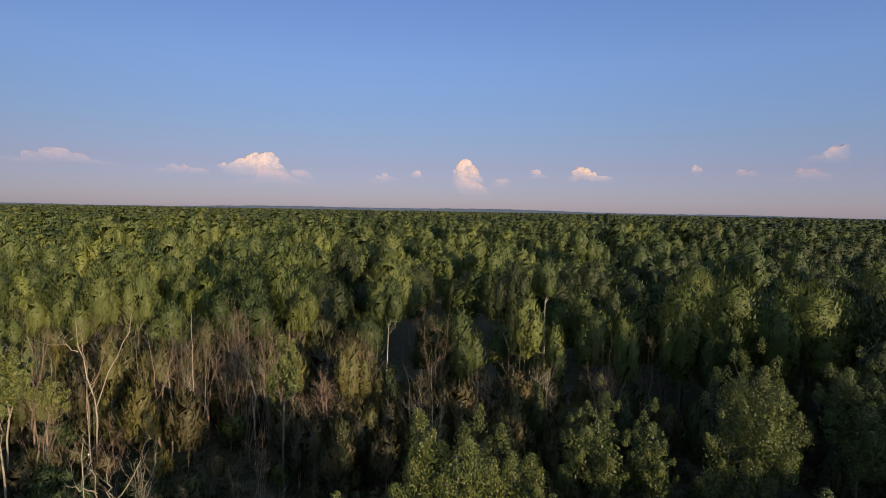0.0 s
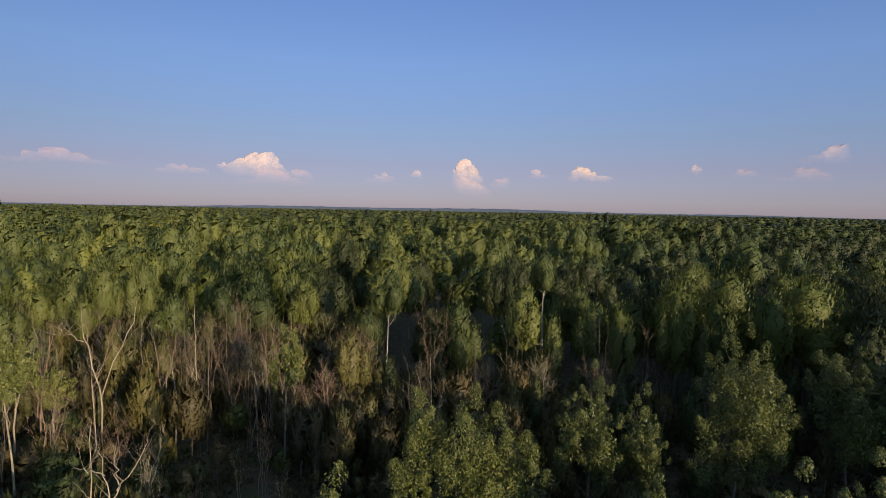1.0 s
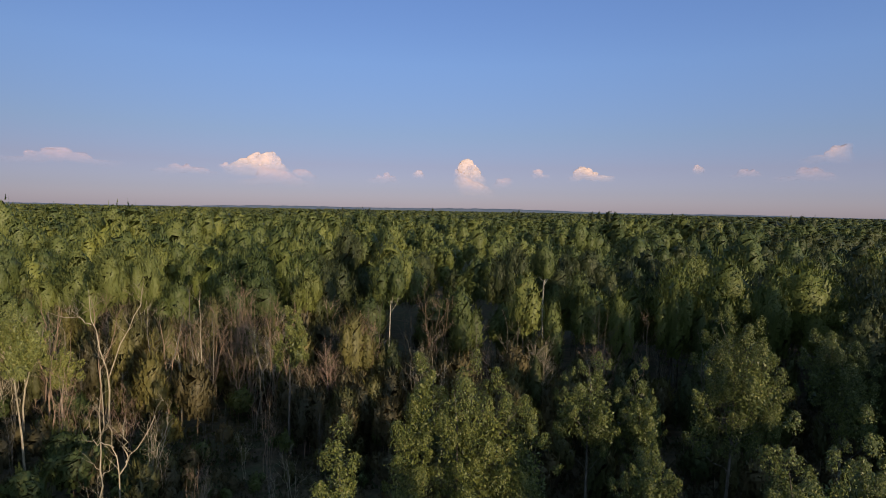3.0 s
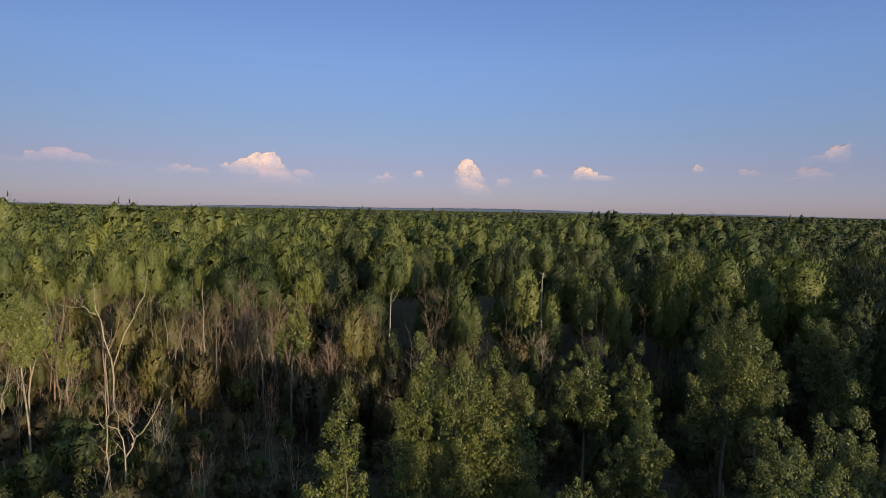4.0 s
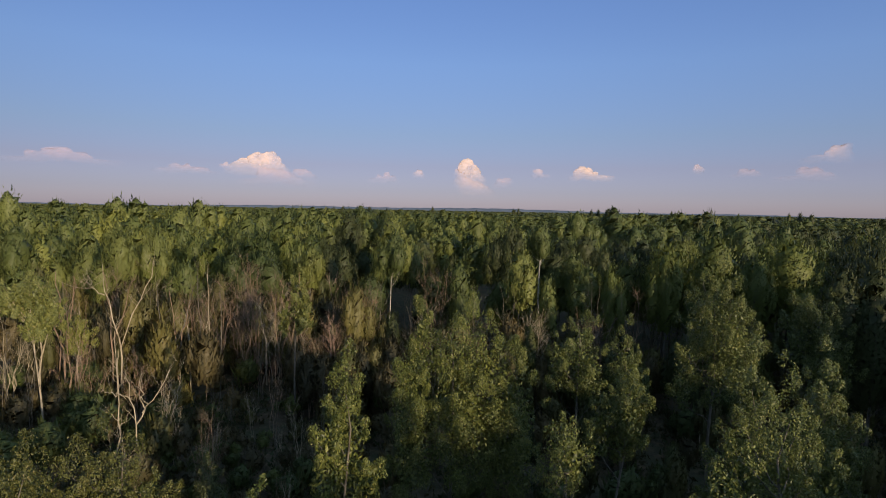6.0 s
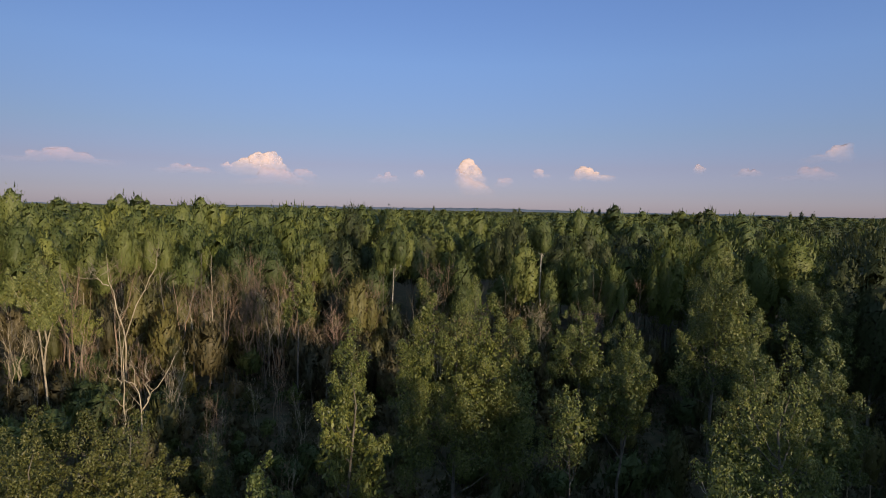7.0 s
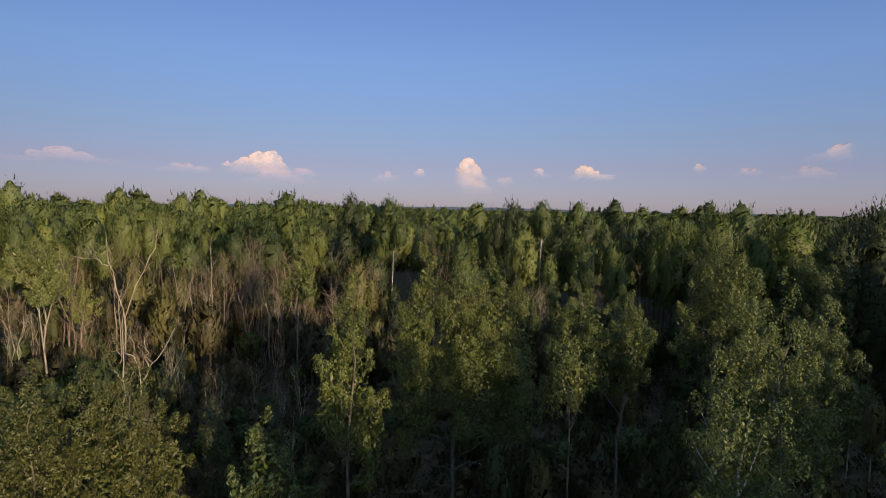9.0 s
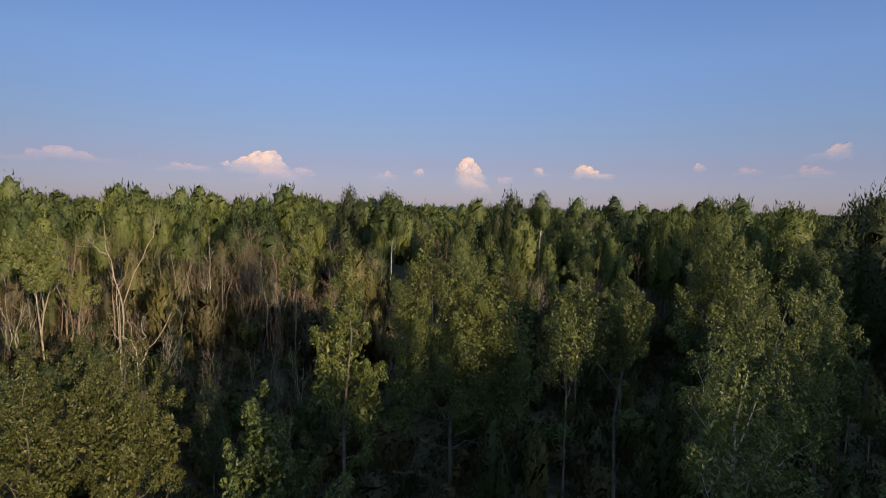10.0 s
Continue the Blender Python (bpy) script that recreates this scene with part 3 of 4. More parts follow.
    leafy_tree("aspen_tree", (-16.0, 97.0, 0), 19.0, 2.78, 6.4, 4500, 0.270, "dark", GREY, 40, "dark tree with pointed top above the canopy", limbs=5, tri=True)
    leafy_tree("aspen_tree", (-9.6, 99.0, 0), 18.4, 2.78, 6.4, 4500, 0.270, "green", GREY, 41, "tall green tree above the canopy", limbs=5, tri=True)
    leafy_tree("bush", (-18.6, 59.0, 0), 4.6, 1.51, 1.2, 1670, 0.164, "olive", PALE, 42, "yellow-green leafy bush among bare stems", "bush", limbs=5, plumes=25)


near_trees()


def dead_trees():
    bare_tree("dead_tree", (-29.1, 49.7, 0), [
        ([(0.1, 0, -0.3), (0, 0, 4.1), (-0.2, 0, 6.6), (-1.1, 0, 9.6), (-1.5, 0, 11.0), (-1.6, 0, 13.0)], 0.09, 0.02),
        ([(0, 0.05, 3.9), (0.46, 0.1, 6.8), (1.2, 0.1, 8.9), (2.3, 0.2, 11.0), (2.9, 0.3, 12.4), (3.0, 0.3, 13.9)], 0.07, 0.018),
        ([(-1.45, 0, 10.3), (-2.0, -0.2, 10.8), (-2.5, -0.3, 10.9), (-4.2, -0.6, 11.2)], 0.045, 0.018),
    ], PALE, 51, "dead forked tree with two long bleached bare stems", branches=9, spread=0.7, twigs=40, twig_len=0.9, category="dead tree")
    bare_tree("dead_tree", (-19.5, 33.7, 0), [
        ([(0, 0, -0.3), (0, 0, 4.2), (-0.2, 0, 5.6), (-0.7, 0.1, 7.4)], 0.058, 0.016),
        ([(0, 0, 4.3), (0.5, 0, 5.2), (1.1, 0.1, 6.0), (1.8, 0.1, 7.2), (2.2, 0.1, 8.0)], 0.052, 0.016),
        ([(-0.3, 0, 6.0), (-1.0, -0.1, 6.5), (-1.9, -0.2, 6.5)], 0.045, 0.015),
        ([(0.4, 0, 5.1), (0.4, 0.1, 6.4), (0.35, 0.1, 7.7)], 0.05, 0.018),
    ], PALE, 52, "dead tree with bleached branching trunk", branches=4, spread=0.6, twigs=16, twig_len=0.7, category="dead tree")
    bare_tree("dead_tree", (-20.9, 33.9, 0), [([(0, 0, -0.3), (0.1, 0, 4.5), (0.25, 0, 9.2)], 0.07, 0.02)], PALE, 53, "thin dead bleached stem", branches=6, spread=0.5, twigs=18, category="dead tree")
    bare_tree("dead_tree", (-25.9, 51.5, 0), [
        ([(0, 0, -0.3), (-0.3, 0, 3.9), (-0.3, 0, 6.5), (-0.7, 0, 10.2)], 0.1, 0.022),
        ([(0, 0, 0.4), (0.5, 0, 2.6), (1.2, 0, 5.7), (2.3, 0, 9.4), (2.7, 0, 11.0)], 0.09, 0.022),
    ], GREY, 54, "bare grey tree with two spreading stems", branches=8, spread=0.7, twigs=40, category="dead tree")
    for k, (x, y, top, seed) in enumerate([(-24.7, 56, 12.9, 55), (-23.3, 55, 12.8, 56), (-21.0, 52, 10.5, 57), (-33.5, 50.5, 9.5, 58), (-36.6, 53.0, 11.0, 59), (-27.2, 45.0, 8.0, 60), (-16.2, 50.0, 8.6, 61)]):
        bare_tree("dead_tree", (x, y, 0), [([(0, 0, -0.3), (0.15, 0, top * 0.5), (0.1, 0, top)], 0.07, 0.02)], PALE if k % 2 else GREY, seed, "straight thin bare tree with pale bark", branches=8, spread=0.55, twigs=30, twig_len=0.8, category="dead tree", group="thin bare trees")
    rng = np.random.default_rng(69)
    for k in range(13):
        x, y, top = -37 + k * 1.9 + rng.uniform(-0.7, 0.7), rng.uniform(47.5, 58), rng.uniform(7.5, 12.5)
        if abs(x + 28.7) < 3.2:
            continue
        f, w, e = top * rng.uniform(0.3, 0.5), rng.uniform(0.9, 2.2) * rng.choice([-1, 1]), rng.normal(0, 0.3)
        bare_tree("dead_tree", (x, y, 0), [
            ([(0, 0, -0.3), (e * 0.5, 0, f), (e - w * 0.25, 0.2, (f + top) / 2), (e - w * 0.5, 0.3, top)], 0.095, 0.022),
            ([(e * 0.5, 0, f), (e + w * 0.5, -0.2, f + (top - f) * 0.4), (e + w, -0.3, top * 0.93)], 0.07, 0.02),
        ], (BROWN, PALE, BROWN)[k % 3], 400 + k, "forked leafless tree with pale bark and fine twigs", branches=6, spread=0.6, twigs=34, twig_len=0.8, category="dead tree", group="forked bare trees")
    rng = np.random.default_rng(70)
    for x, y, top, wide, bark, seed, label in (
        (-21.6, 60.0, 12.2, 0.9, BROWN, 71, "thicket of tall brown leafless stems"), (-19.8, 60.6, 12.6, 0.9, BROWN, 72, "thicket of tall brown leafless stems"),
        (-18.0, 60.0, 11.2, 0.9, BROWN, 73, "thicket of brown leafless stems"), (-10.0, 58.0, 10.8, 1.0, RED, 74, "reddish leafless bush with spreading twigs"),
        (-0.6, 57.5, 12.4, 1.1, BROWN, 75, "brown leafless tree with many fine upright twigs"), (-8.3, 57.0, 9.8, 0.95, RED, 76, "reddish leafless bush with spreading twigs"),
        (-9.4, 49.5, 8.6, 0.9, RED, 77, "reddish leafless bush with spreading twigs"), (-11.6, 50.5, 7.6, 0.8, BROWN, 78, "brown leafless bush with upright stems"),
        (-22.8, 57.0, 10.8, 0.8, BROWN, 79, "thicket of tall brown leafless stems"), (-20.6, 56.4, 11.4, 0.9, BROWN, 80, "thicket of tall brown leafless stems"),
        (-18.6, 56.0, 11.6, 0.9, BROWN, 81, "thicket of tall brown leafless stems"), (-16.6, 56.4, 10.4, 0.8, PALE, 82, "thicket of pale leafless stems"),
        (-25.8, 58.0, 10.6, 0.8, BROWN, 83, "thicket of brown leafless stems"), (-30.4, 60.0, 11.0, 0.8, PALE, 84, "thicket of pale leafless stems"),
        (-36.0, 62.0, 11.6, 0.9, BROWN, 85, "thicket of brown leafless stems"), (4.2, 52.0, 8.4, 0.9, BROWN, 86, "brown leafless tree with many fine upright twigs"),
        (9.6, 54.0, 8.2, 0.9, PALE, 87, "pale leafless bush with fine twigs"), (14.6, 52.0, 8.8, 0.8, BROWN, 88, "brown leafless bush with fine twigs"),
    ):
        bare_tree("bare_bush", (x, y, 0), thicket_stems(rng, 7, top, wide), bark, seed, label, branches=6, spread=0.6, twigs=56, twig_len=1.1, category="bare bush", group="leafless bushes")


dead_trees()


# ---------------------------------------------------------------- the wood in the middle distance
SPOTS = []
TAKEN = [(o.location.x, o.location.y) for o in scene.objects if o.parent is None and o.type == "EMPTY"]
GAPS = [(-9.0, 45.5, 3.6), (-10.5, 63, 4.4), (11.4, 67.4, 3.3), (-5.2, 56.0, 2.2), (1.5, 89, 6.0), (31, 95, 6.5), (-23, 40, 6), (-2, 36, 5), (4, 44, 3), (4, 71, 5), (21, 74, 4.5), (-4, 80, 4), (43, 84, 5), (-41, 186, 10), (116, 203, 12), (24, 150, 10), (-75, 150, 9), (60, 130, 9), (-20, 128, 7), (70, 260, 16), (-90, 280, 16), (15, 240, 12)]


def scatter(seed, step, y0, y1, near_gap, slope=0.80, extra=7.0):
    """Uneven spots in the wedge of wood ahead, clear of what stands already."""
    rng = np.random.default_rng(seed)
    out, y = [], y0
    while y < y1:
        half = slope * (y + 5) + extra
        x = -half + rng.random() * step
        while x < half:
            px, py = x + rng.uniform(-0.45, 0.45) * step, y + rng.uniform(-0.45, 0.45) * step
            if all((px - a) ** 2 + (py - b) ** 2 > near_gap**2 for a, b in TAKEN) and all((px - a) ** 2 + (py - b) ** 2 > r * r for a, b, r in GAPS):
                out.append((px, py))
            x += step
        y += step
    return out, rng


class Stand:
    """Builds one model tree of a kind at its first spot and copies it to the others."""

    def __init__(self, build, height):
        self.build, self.height, self.first = build, height, None

    def put(self, x, y, height, turn):
        s = height / self.height
        if self.first is None:
            self.first = self.build((x, y, ground_z(x, y)))
            self.first.scale = (s, s, s)
            return self.toned(self.first)
        ob = copy_thing(self.first, pose(x, y, ground_z(x, y), 0, 0, turn))
        ob.scale = (s, s, s)
        return self.toned(ob)

    def toned(self, ob):
        """Gives each crown a tone of its own."""
        for child in ob.children:
            if child.name.startswith("crown"):
                child["tree_tone"] = random.random()
        return ob


def tree_kind(name, height, r, base, leaves, size, leaf, bark, seed, label, group, **more):
    return Stand(lambda place: leafy_tree(name, place, height, r, base, leaves, size, leaf, bark, seed, label, limb_parts=False, tri=True, group=group, **{"limbs": 5, **more}), height)


def wood_kinds():
    kinds = {}
    for key, leaf, bark, label in (("aspen", "aspen", GREY, "green aspen in the closed wood"), ("green", "green", GREY, "deep green broadleaved tree in the wood"), ("light", "light", GREY, "light green young poplar in the wood"), ("olive", "olive", PALE, "olive-green slender tree with open crown"), ("dark", "dark", GREY, "dark green tree in the wood")):
        thin = 0.7 if key == "olive" else 1.0
        name = {"aspen": "aspen_tree", "green": "linden_tree", "light": "poplar_tree", "olive": "willow_tree", "dark": "alder_tree"}[key]
        for k in range(3):
            r = (1.8, 2.4, 2.9)[k] * (0.8 if key == "olive" else 1)
            kinds[key, k] = tree_kind(name, 13.0, r, (3.0, 2.6, 2.2)[k], int((1750, 2300, 2850)[k] * thin), 0.285, leaf, GREY if k else bark, 100 + hash_key(key) * 7 + k, label, key + " trees of the wood", heads=(3, 4, 5)[k])
            r = (2.1, 2.8, 3.5)[k]
            kinds[key, k + 3] = tree_kind(name, 13.0, r, (5.6, 5.0, 4.6)[k], (1500, 2000, 2450)[k], 0.305, leaf, GREY, 140 + hash_key(key) * 7 + k, label, key + " trees of the wood", heads=(3, 4, 5)[k])
    return kinds


def hash_key(key):
    return sum(ord(c) for c in key) % 97


def stand(x, y, wide=17.0):
    """Groups of trees that grew up together: how near the middle of its group a place is, and two values of the group."""
    best, i, j = (1e9, 0, 0), math.floor(x / wide), math.floor(y / wide)
    for a in (i - 1, i, i + 1):
        for b in (j - 1, j, j + 1):
            u, v = math.sin(a * 127.1 + b * 311.7) * 437.58 % 1, math.sin(a * 269.5 + b * 183.3) * 437.58 % 1
            best = min(best, (math.hypot((a + 0.15 + 0.7 * u) * wide - x, (b + 0.15 + 0.7 * v) * wide - y), a, b))
    d, a, b = best
    return max(0.0, 1 - (d / (0.72 * wide)) ** 2), math.sin(a * 419.2 + b * 371.9) * 437.58 % 1, math.sin(a * 97.3 + b * 157.1) * 437.58 % 1


def build_wood():
    kinds = wood_kinds()
    spots, rng = scatter(5, 4.8, 45, 98, 2.4)
    for x, y in spots:
        brown = -30 < x < -8 and y < 64 or x <= -30 and y < 72
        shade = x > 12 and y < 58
        near, old, kin = stand(x, y)
        wild = 1.0 if x > -4 else 0.55  # the wood on the sunny side is more even
        h = (13.0 if x > -4 else 13.9) + wild * (3.8 * old + 6.2 * near - 5.2) + rng.uniform(-2.8, 1.2)
        if brown:
            if y < 53 or rng.random() < (0.3 if x > -30 else 0.4):
                continue
            key, h = rng.choice(["olive", "olive", "light"]), rng.uniform(6.0, 12.0)
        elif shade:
            # this part lies in shade: dark leaves put some of it into the colour
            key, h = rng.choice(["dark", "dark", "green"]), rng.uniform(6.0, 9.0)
        elif x < -12 - 0.15 * (y - 60):
            key = ("light", "light", "aspen", "light", "green")[int(kin * 4.99)]
        elif x < 18 and y < 58:
            if rng.random() < 0.4:
                continue
            key, h = rng.choice(["olive", "green", "olive", "dark", "olive"]), rng.uniform(4.5, 9.5)
        elif x < 18:
            key = ("green", "aspen", "green", "light", "dark")[int(kin * 4.99)]
        else:
            key = ("green", "aspen", "dark", "aspen", "light")[int(kin * 4.99)]
        q = x / (y + 4)  # dark-leaved alders where the wood has shaded pockets: shade put into leaf colour
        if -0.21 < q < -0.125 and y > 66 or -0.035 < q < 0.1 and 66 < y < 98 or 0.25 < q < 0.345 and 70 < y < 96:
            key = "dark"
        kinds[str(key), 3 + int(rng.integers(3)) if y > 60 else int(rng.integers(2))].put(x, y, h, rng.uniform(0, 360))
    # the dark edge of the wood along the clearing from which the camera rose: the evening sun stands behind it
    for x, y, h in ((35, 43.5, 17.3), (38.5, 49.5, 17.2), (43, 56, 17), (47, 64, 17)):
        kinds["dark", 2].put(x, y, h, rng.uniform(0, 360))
    rear = [tree_kind("edge_tree", 13.0, 2.9, 2.6, 620, 0.9, "green", GREY, 180 + k, "tall green tree beside the clearing", "trees round the clearing", heads=3) for k in range(2)]
    bend = ((20.4, -17.5), (23.4, -15.5), (25.5, -8.0), (28.0, -3.0), (33.5, 4.0), (37.0, 12.0), (53.0, 44.0), (61.0, 62.0))
    for (x0, y0), (x1, y1) in zip(bend, bend[1:]):
        steps = max(1, round(math.hypot(x1 - x0, y1 - y0) / 3.3))
        for k in range(steps):
            for row in range(3):
                x, y = x0 + (x1 - x0) * k / steps + row * 4.6 + rng.uniform(-0.6, 0.6), y0 + (y1 - y0) * k / steps - row * 1.5 + rng.uniform(-0.6, 0.6)
                rear[int(rng.integers(2))].put(x, y, (15.6 if -6 < y < 14 else 17.0) + rng.uniform(-0.9, 0.5), rng.uniform(0, 360))
    # low young growth standing in the shade between the nearest trees
    spots, rng = scatter(6, 4.6, 13, 44, 1.9, 0.74, 4.0)
    for x, y in spots:
        if -18 < x < -4.5 or x <= -18 and rng.random() < 0.75 or rng.random() < 0.3:
            continue
        # the dark leaf kind puts part of that shade into the colour
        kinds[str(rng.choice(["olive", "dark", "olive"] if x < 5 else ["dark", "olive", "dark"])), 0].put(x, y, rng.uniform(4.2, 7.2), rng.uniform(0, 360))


build_wood()


def build_thickets():
    rng = np.random.default_rng(8)
    models = []
    for k in range(5):
        bark = (BROWN, GREY, PALE, PALE, RED)[k]
        height = (9.5, 10.5, 8.0, 9.0, 7.0)[k]
        models.append(Stand(lambda place, k=k, bark=bark, height=height: bare_tree("bare_bush", place, thicket_stems(np.random.default_rng(200 + k), (5, 3, 6, 3, 5)[k], height, (0.7, 0.5, 0.9, 0.5, 0.8)[k]), bark, 210 + k, ("brown leafless bush with upright stems", "grey leafless young tree with fine twigs", "low brown leafless bush with dense twigs", "pale leafless sapling with thin stems", "low reddish leafless bush with fine twigs")[k], branches=5, spread=0.55, twigs=30, twig_len=0.9, category="bare bush", group="leafless bushes"), height))
    for _ in range(46):
        x, y = rng.uniform(-50, -9), rng.uniform(36, 70)
        if abs(x) > 0.82 * (y + 6) or (x > -14 and y < 48):
            continue
        k = int(rng.integers(5))
        models[k].put(x, y, models[k].height * rng.uniform(0.7, 1.15), rng.uniform(0, 360))
    for _ in range(18):
        x, y = rng.uniform(-8, 26), rng.uniform(46, 74)
        k = int(rng.choice([0, 2, 1]))
        models[k].put(x, y, models[k].height * rng.uniform(0.8, 1.2), rng.uniform(0, 360))
    for _ in range(8):
        models[int(rng.choice([1, 3]))].put(rng.uniform(-16, -6.5), rng.uniform(33, 46), rng.uniform(3.0, 5.0), rng.uniform(0, 360))
    for _ in range(14):
        models[int(rng.choice([1, 3, 0]))].put(rng.uniform(-19, -5.5), rng.uniform(25, 47), rng.uniform(3.5, 7.5), rng.uniform(0, 360))
    low = [tree_kind("willow_tree", 6.0, 1.5, 1.2, 780, 0.40, ("olive", "brush")[k], BROWN, 240 + k, ("low olive willow among leafless stems", "low brownish willow among leafless stems")[k], "low willows", heads=3, limbs=2) for k in range(2)]
    for _ in range(120):
        x, y = rng.uniform(-46, -7), rng.uniform(46, 68)
        if abs(x) > 0.82 * (y + 6) or (x > -18 and y < 52) or (x < -13 and y < 54 and rng.random() < 0.75) or (-0.38 < x / (y + 3.5) < -0.26 and y < 60) or (-0.2 < x / (y + 3.5) < -0.12 and y < 60) or (-0.52 < x / (y + 3.5) < -0.38 and rng.random() < 0.5):
            continue
        low[int(rng.integers(2))].put(x, y, rng.uniform(3.2, 8.5) + max(0, y - 56) * 0.2, rng.uniform(0, 360))
    for _ in range(95):
        x, y = rng.uniform(-14, 24), rng.uniform(44, 61)
        if all((x - a) ** 2 + (y - b) ** 2 > 4 for a, b in TAKEN) and not (x > 17 and y < 50):
            low[int(rng.integers(2))].put(x, y, rng.uniform(5.0, 8.6) if x < 15 else rng.uniform(4.0, 6.5), rng.uniform(0, 360))
    for k in range(88):
        x, y, h = (rng.uniform(-34, -9), rng.uniform(59, 69), rng.uniform(6.5, 9.8)) if k < 70 else (rng.uniform(-14.5, -5), rng.uniform(46, 54), rng.uniform(4.8, 7.4))
        low[int(rng.integers(2)) if k < 70 else 1].put(x, y, h, rng.uniform(0, 360))
    shrubs = [tree_kind("shrub", 3.0, (1.3, 1.6, 1.1)[k], 0.5, 220, 0.48, ("brush", "green", "olive")[k], BROWN, 230 + k, ("brownish leafy shrub under the trees", "green leafy shrub under the trees", "olive shrub under the trees")[k], "shrubs under the trees", category="shrub", limbs=1, heads=2) for k in range(3)]
    for k in range(298):
        y = rng.uniform(40, 62) if k >= 268 else rng.uniform(24, 50) if k < 70 else rng.uniform(10, 42) if k < 120 else rng.uniform(12, 66) if k < 200 else rng.uniform(30, 62)
        x = (rng.uniform(-14, 16) if k < 280 else rng.uniform(18, 36)) if k >= 268 else rng.uniform(-11, 17) if k < 70 else rng.uniform(-1, 1) * (0.78 * (y + 5) + 3) if k < 200 else rng.uniform(-0.74 * (y + 5), -9)
        k = int(rng.choice([0, 0, 2, 1] if x < -8 else [0, 2, 0, 1]))
        shrubs[k].put(x, y, rng.uniform(1.0, 2.0) if -18 < x < -4 and 20 < y < 50 else rng.uniform(1.8, 4.2), rng.uniform(0, 360))
    for _ in range(70):
        shrubs[int(rng.integers(3))].put(rng.uniform(-19, -4), rng.uniform(22, 48), rng.uniform(1.1, 2.6), rng.uniform(0, 360))


build_thickets()


def build_undergrowth():
    """Brambles, ferns and seedlings that cover the floor between the nearest trees."""
    rng = np.random.default_rng(12)
    for leaf, count, label in (("brush", 26000, "brownish brambles and ferns on the forest floor"), ("dark", 16000, "dark green seedlings and ferns on the forest floor")):
        tufts = count // 26
        y = rng.uniform(9, 56, tufts)
        x = rng.uniform(-1, 1, tufts) * (0.74 * (y + 5) + 2)
        k = rng.integers(tufts, size=count)
        high = rng.uniform(0.35, 1.3, tufts)
        pos = np.stack([x[k] + rng.normal(0, 0.42, count), y[k] + rng.normal(0, 0.42, count), rng.random(count) * high[k]], 1)
        pos[:, 2] += [ground_z(a, b) for a, b in pos[:, :2]]
        u = rng.normal(0, 0.6, (count, 3)) + [0, 0, 0.8]
        w = np.cross(u, rng.normal(size=(count, 3)))
        w /= np.linalg.norm(w, axis=1, keepdims=True)
        size = rng.uniform(0.16, 0.4, (count, 1))
        h = Heap()
        h.add(np.stack([pos - w * size * 0.4, pos + u * size, pos + w * size * 0.45], 1).reshape(-1, 3), None, np.arange(count * 3).reshape(-1, 3))
        tagged(new("undergrowth", h.mesh("undergrowth", LEAF[leaf, "spray"])), label, "undergrowth", kind="stuff")


build_undergrowth()


# ---------------------------------------------------------------- the wood far off
KNOLLS = [(-73, 168, 9, 0.54), (-48, 172, 7, 0.3), (-34, 165, 9, 0.58), (-110, 150, 12, 0.3), (-88, 132, 8, 0.40), (76, 168, 11, 0.54), (96, 150, 9, 0.3), (62, 215, 12, 0.3), (20, 190, 8, 0.42), (-8, 150, 6, 0.40), (128, 160, 13, 0.54), (45, 140, 6, 0.35)]


def knoll(x, y):
    """Groups of older trees that stand above the rest."""
    return sum(e * math.exp(-((x - a) ** 2 + (y - b) ** 2) / (g * g)) for a, b, g, e in KNOLLS)


def far_wood(name, leaf, label, seed, r0, r1, step, models, a0, a1, tall=0.06, high=(1.1, 1.28), keep=lambda x, y, rng: True, flat=1.0, detail="far"):
    """Crowns without count, from the distance r0 to r1, between two bearings in degrees from straight ahead."""
    rng = np.random.default_rng(seed)
    h, tones, normals = Heap(), [], []
    r = r0
    while r < r1:
        st = step(r)
        n = int(radians(a1 - a0) * r / st)
        for k in range(n):
            a = radians(a0 + (k + rng.random()) / n * (a1 - a0))
            d = r + rng.uniform(-0.5, 0.5) * st
            x, y = d * math.sin(a), d * math.cos(a) - 4
            if not keep(x, y, rng) or any((x - a) ** 2 + (y - b) ** 2 < g * g for a, b, g in GAPS):
                continue
            v, f, m = models[rng.integers(len(models))]
            near, old, kin = stand(x, y)
            s = (0.58 + 0.30 * old + 0.44 * near + rng.uniform(-0.24, 0.08) + 0.4 * knoll(x, y) + (0.06 if x < -12 else 0.0)) * (rng.uniform(*high) if rng.random() < tall else 1.0)
            s = 0.84 + (s - 0.84) / flat**2
            w = (0.55 + 0.45 * s) * min(st, 9.5 + 0.003 * d) * flat
            t = rng.random() * 6.283
            ct, sn = math.cos(t) * w, math.sin(t) * w
            tones.append(np.full(len(v), 0.7 * kin + 0.3 * rng.random()))
            ca, sa = math.cos(t), math.sin(t)
            normals.append(np.stack([m[:, 0] * ca - m[:, 1] * sa, m[:, 0] * sa + m[:, 1] * ca, m[:, 2]], 1))
            h.add(np.stack([v[:, 0] * ct - v[:, 1] * sn + x, v[:, 0] * sn + v[:, 1] * ct + y, v[:, 2] * s], 1), None, f)
        r += st * 0.9
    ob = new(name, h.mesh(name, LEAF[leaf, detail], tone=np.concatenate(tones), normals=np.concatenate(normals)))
    return tagged(ob, label, "forest", kind="stuff")


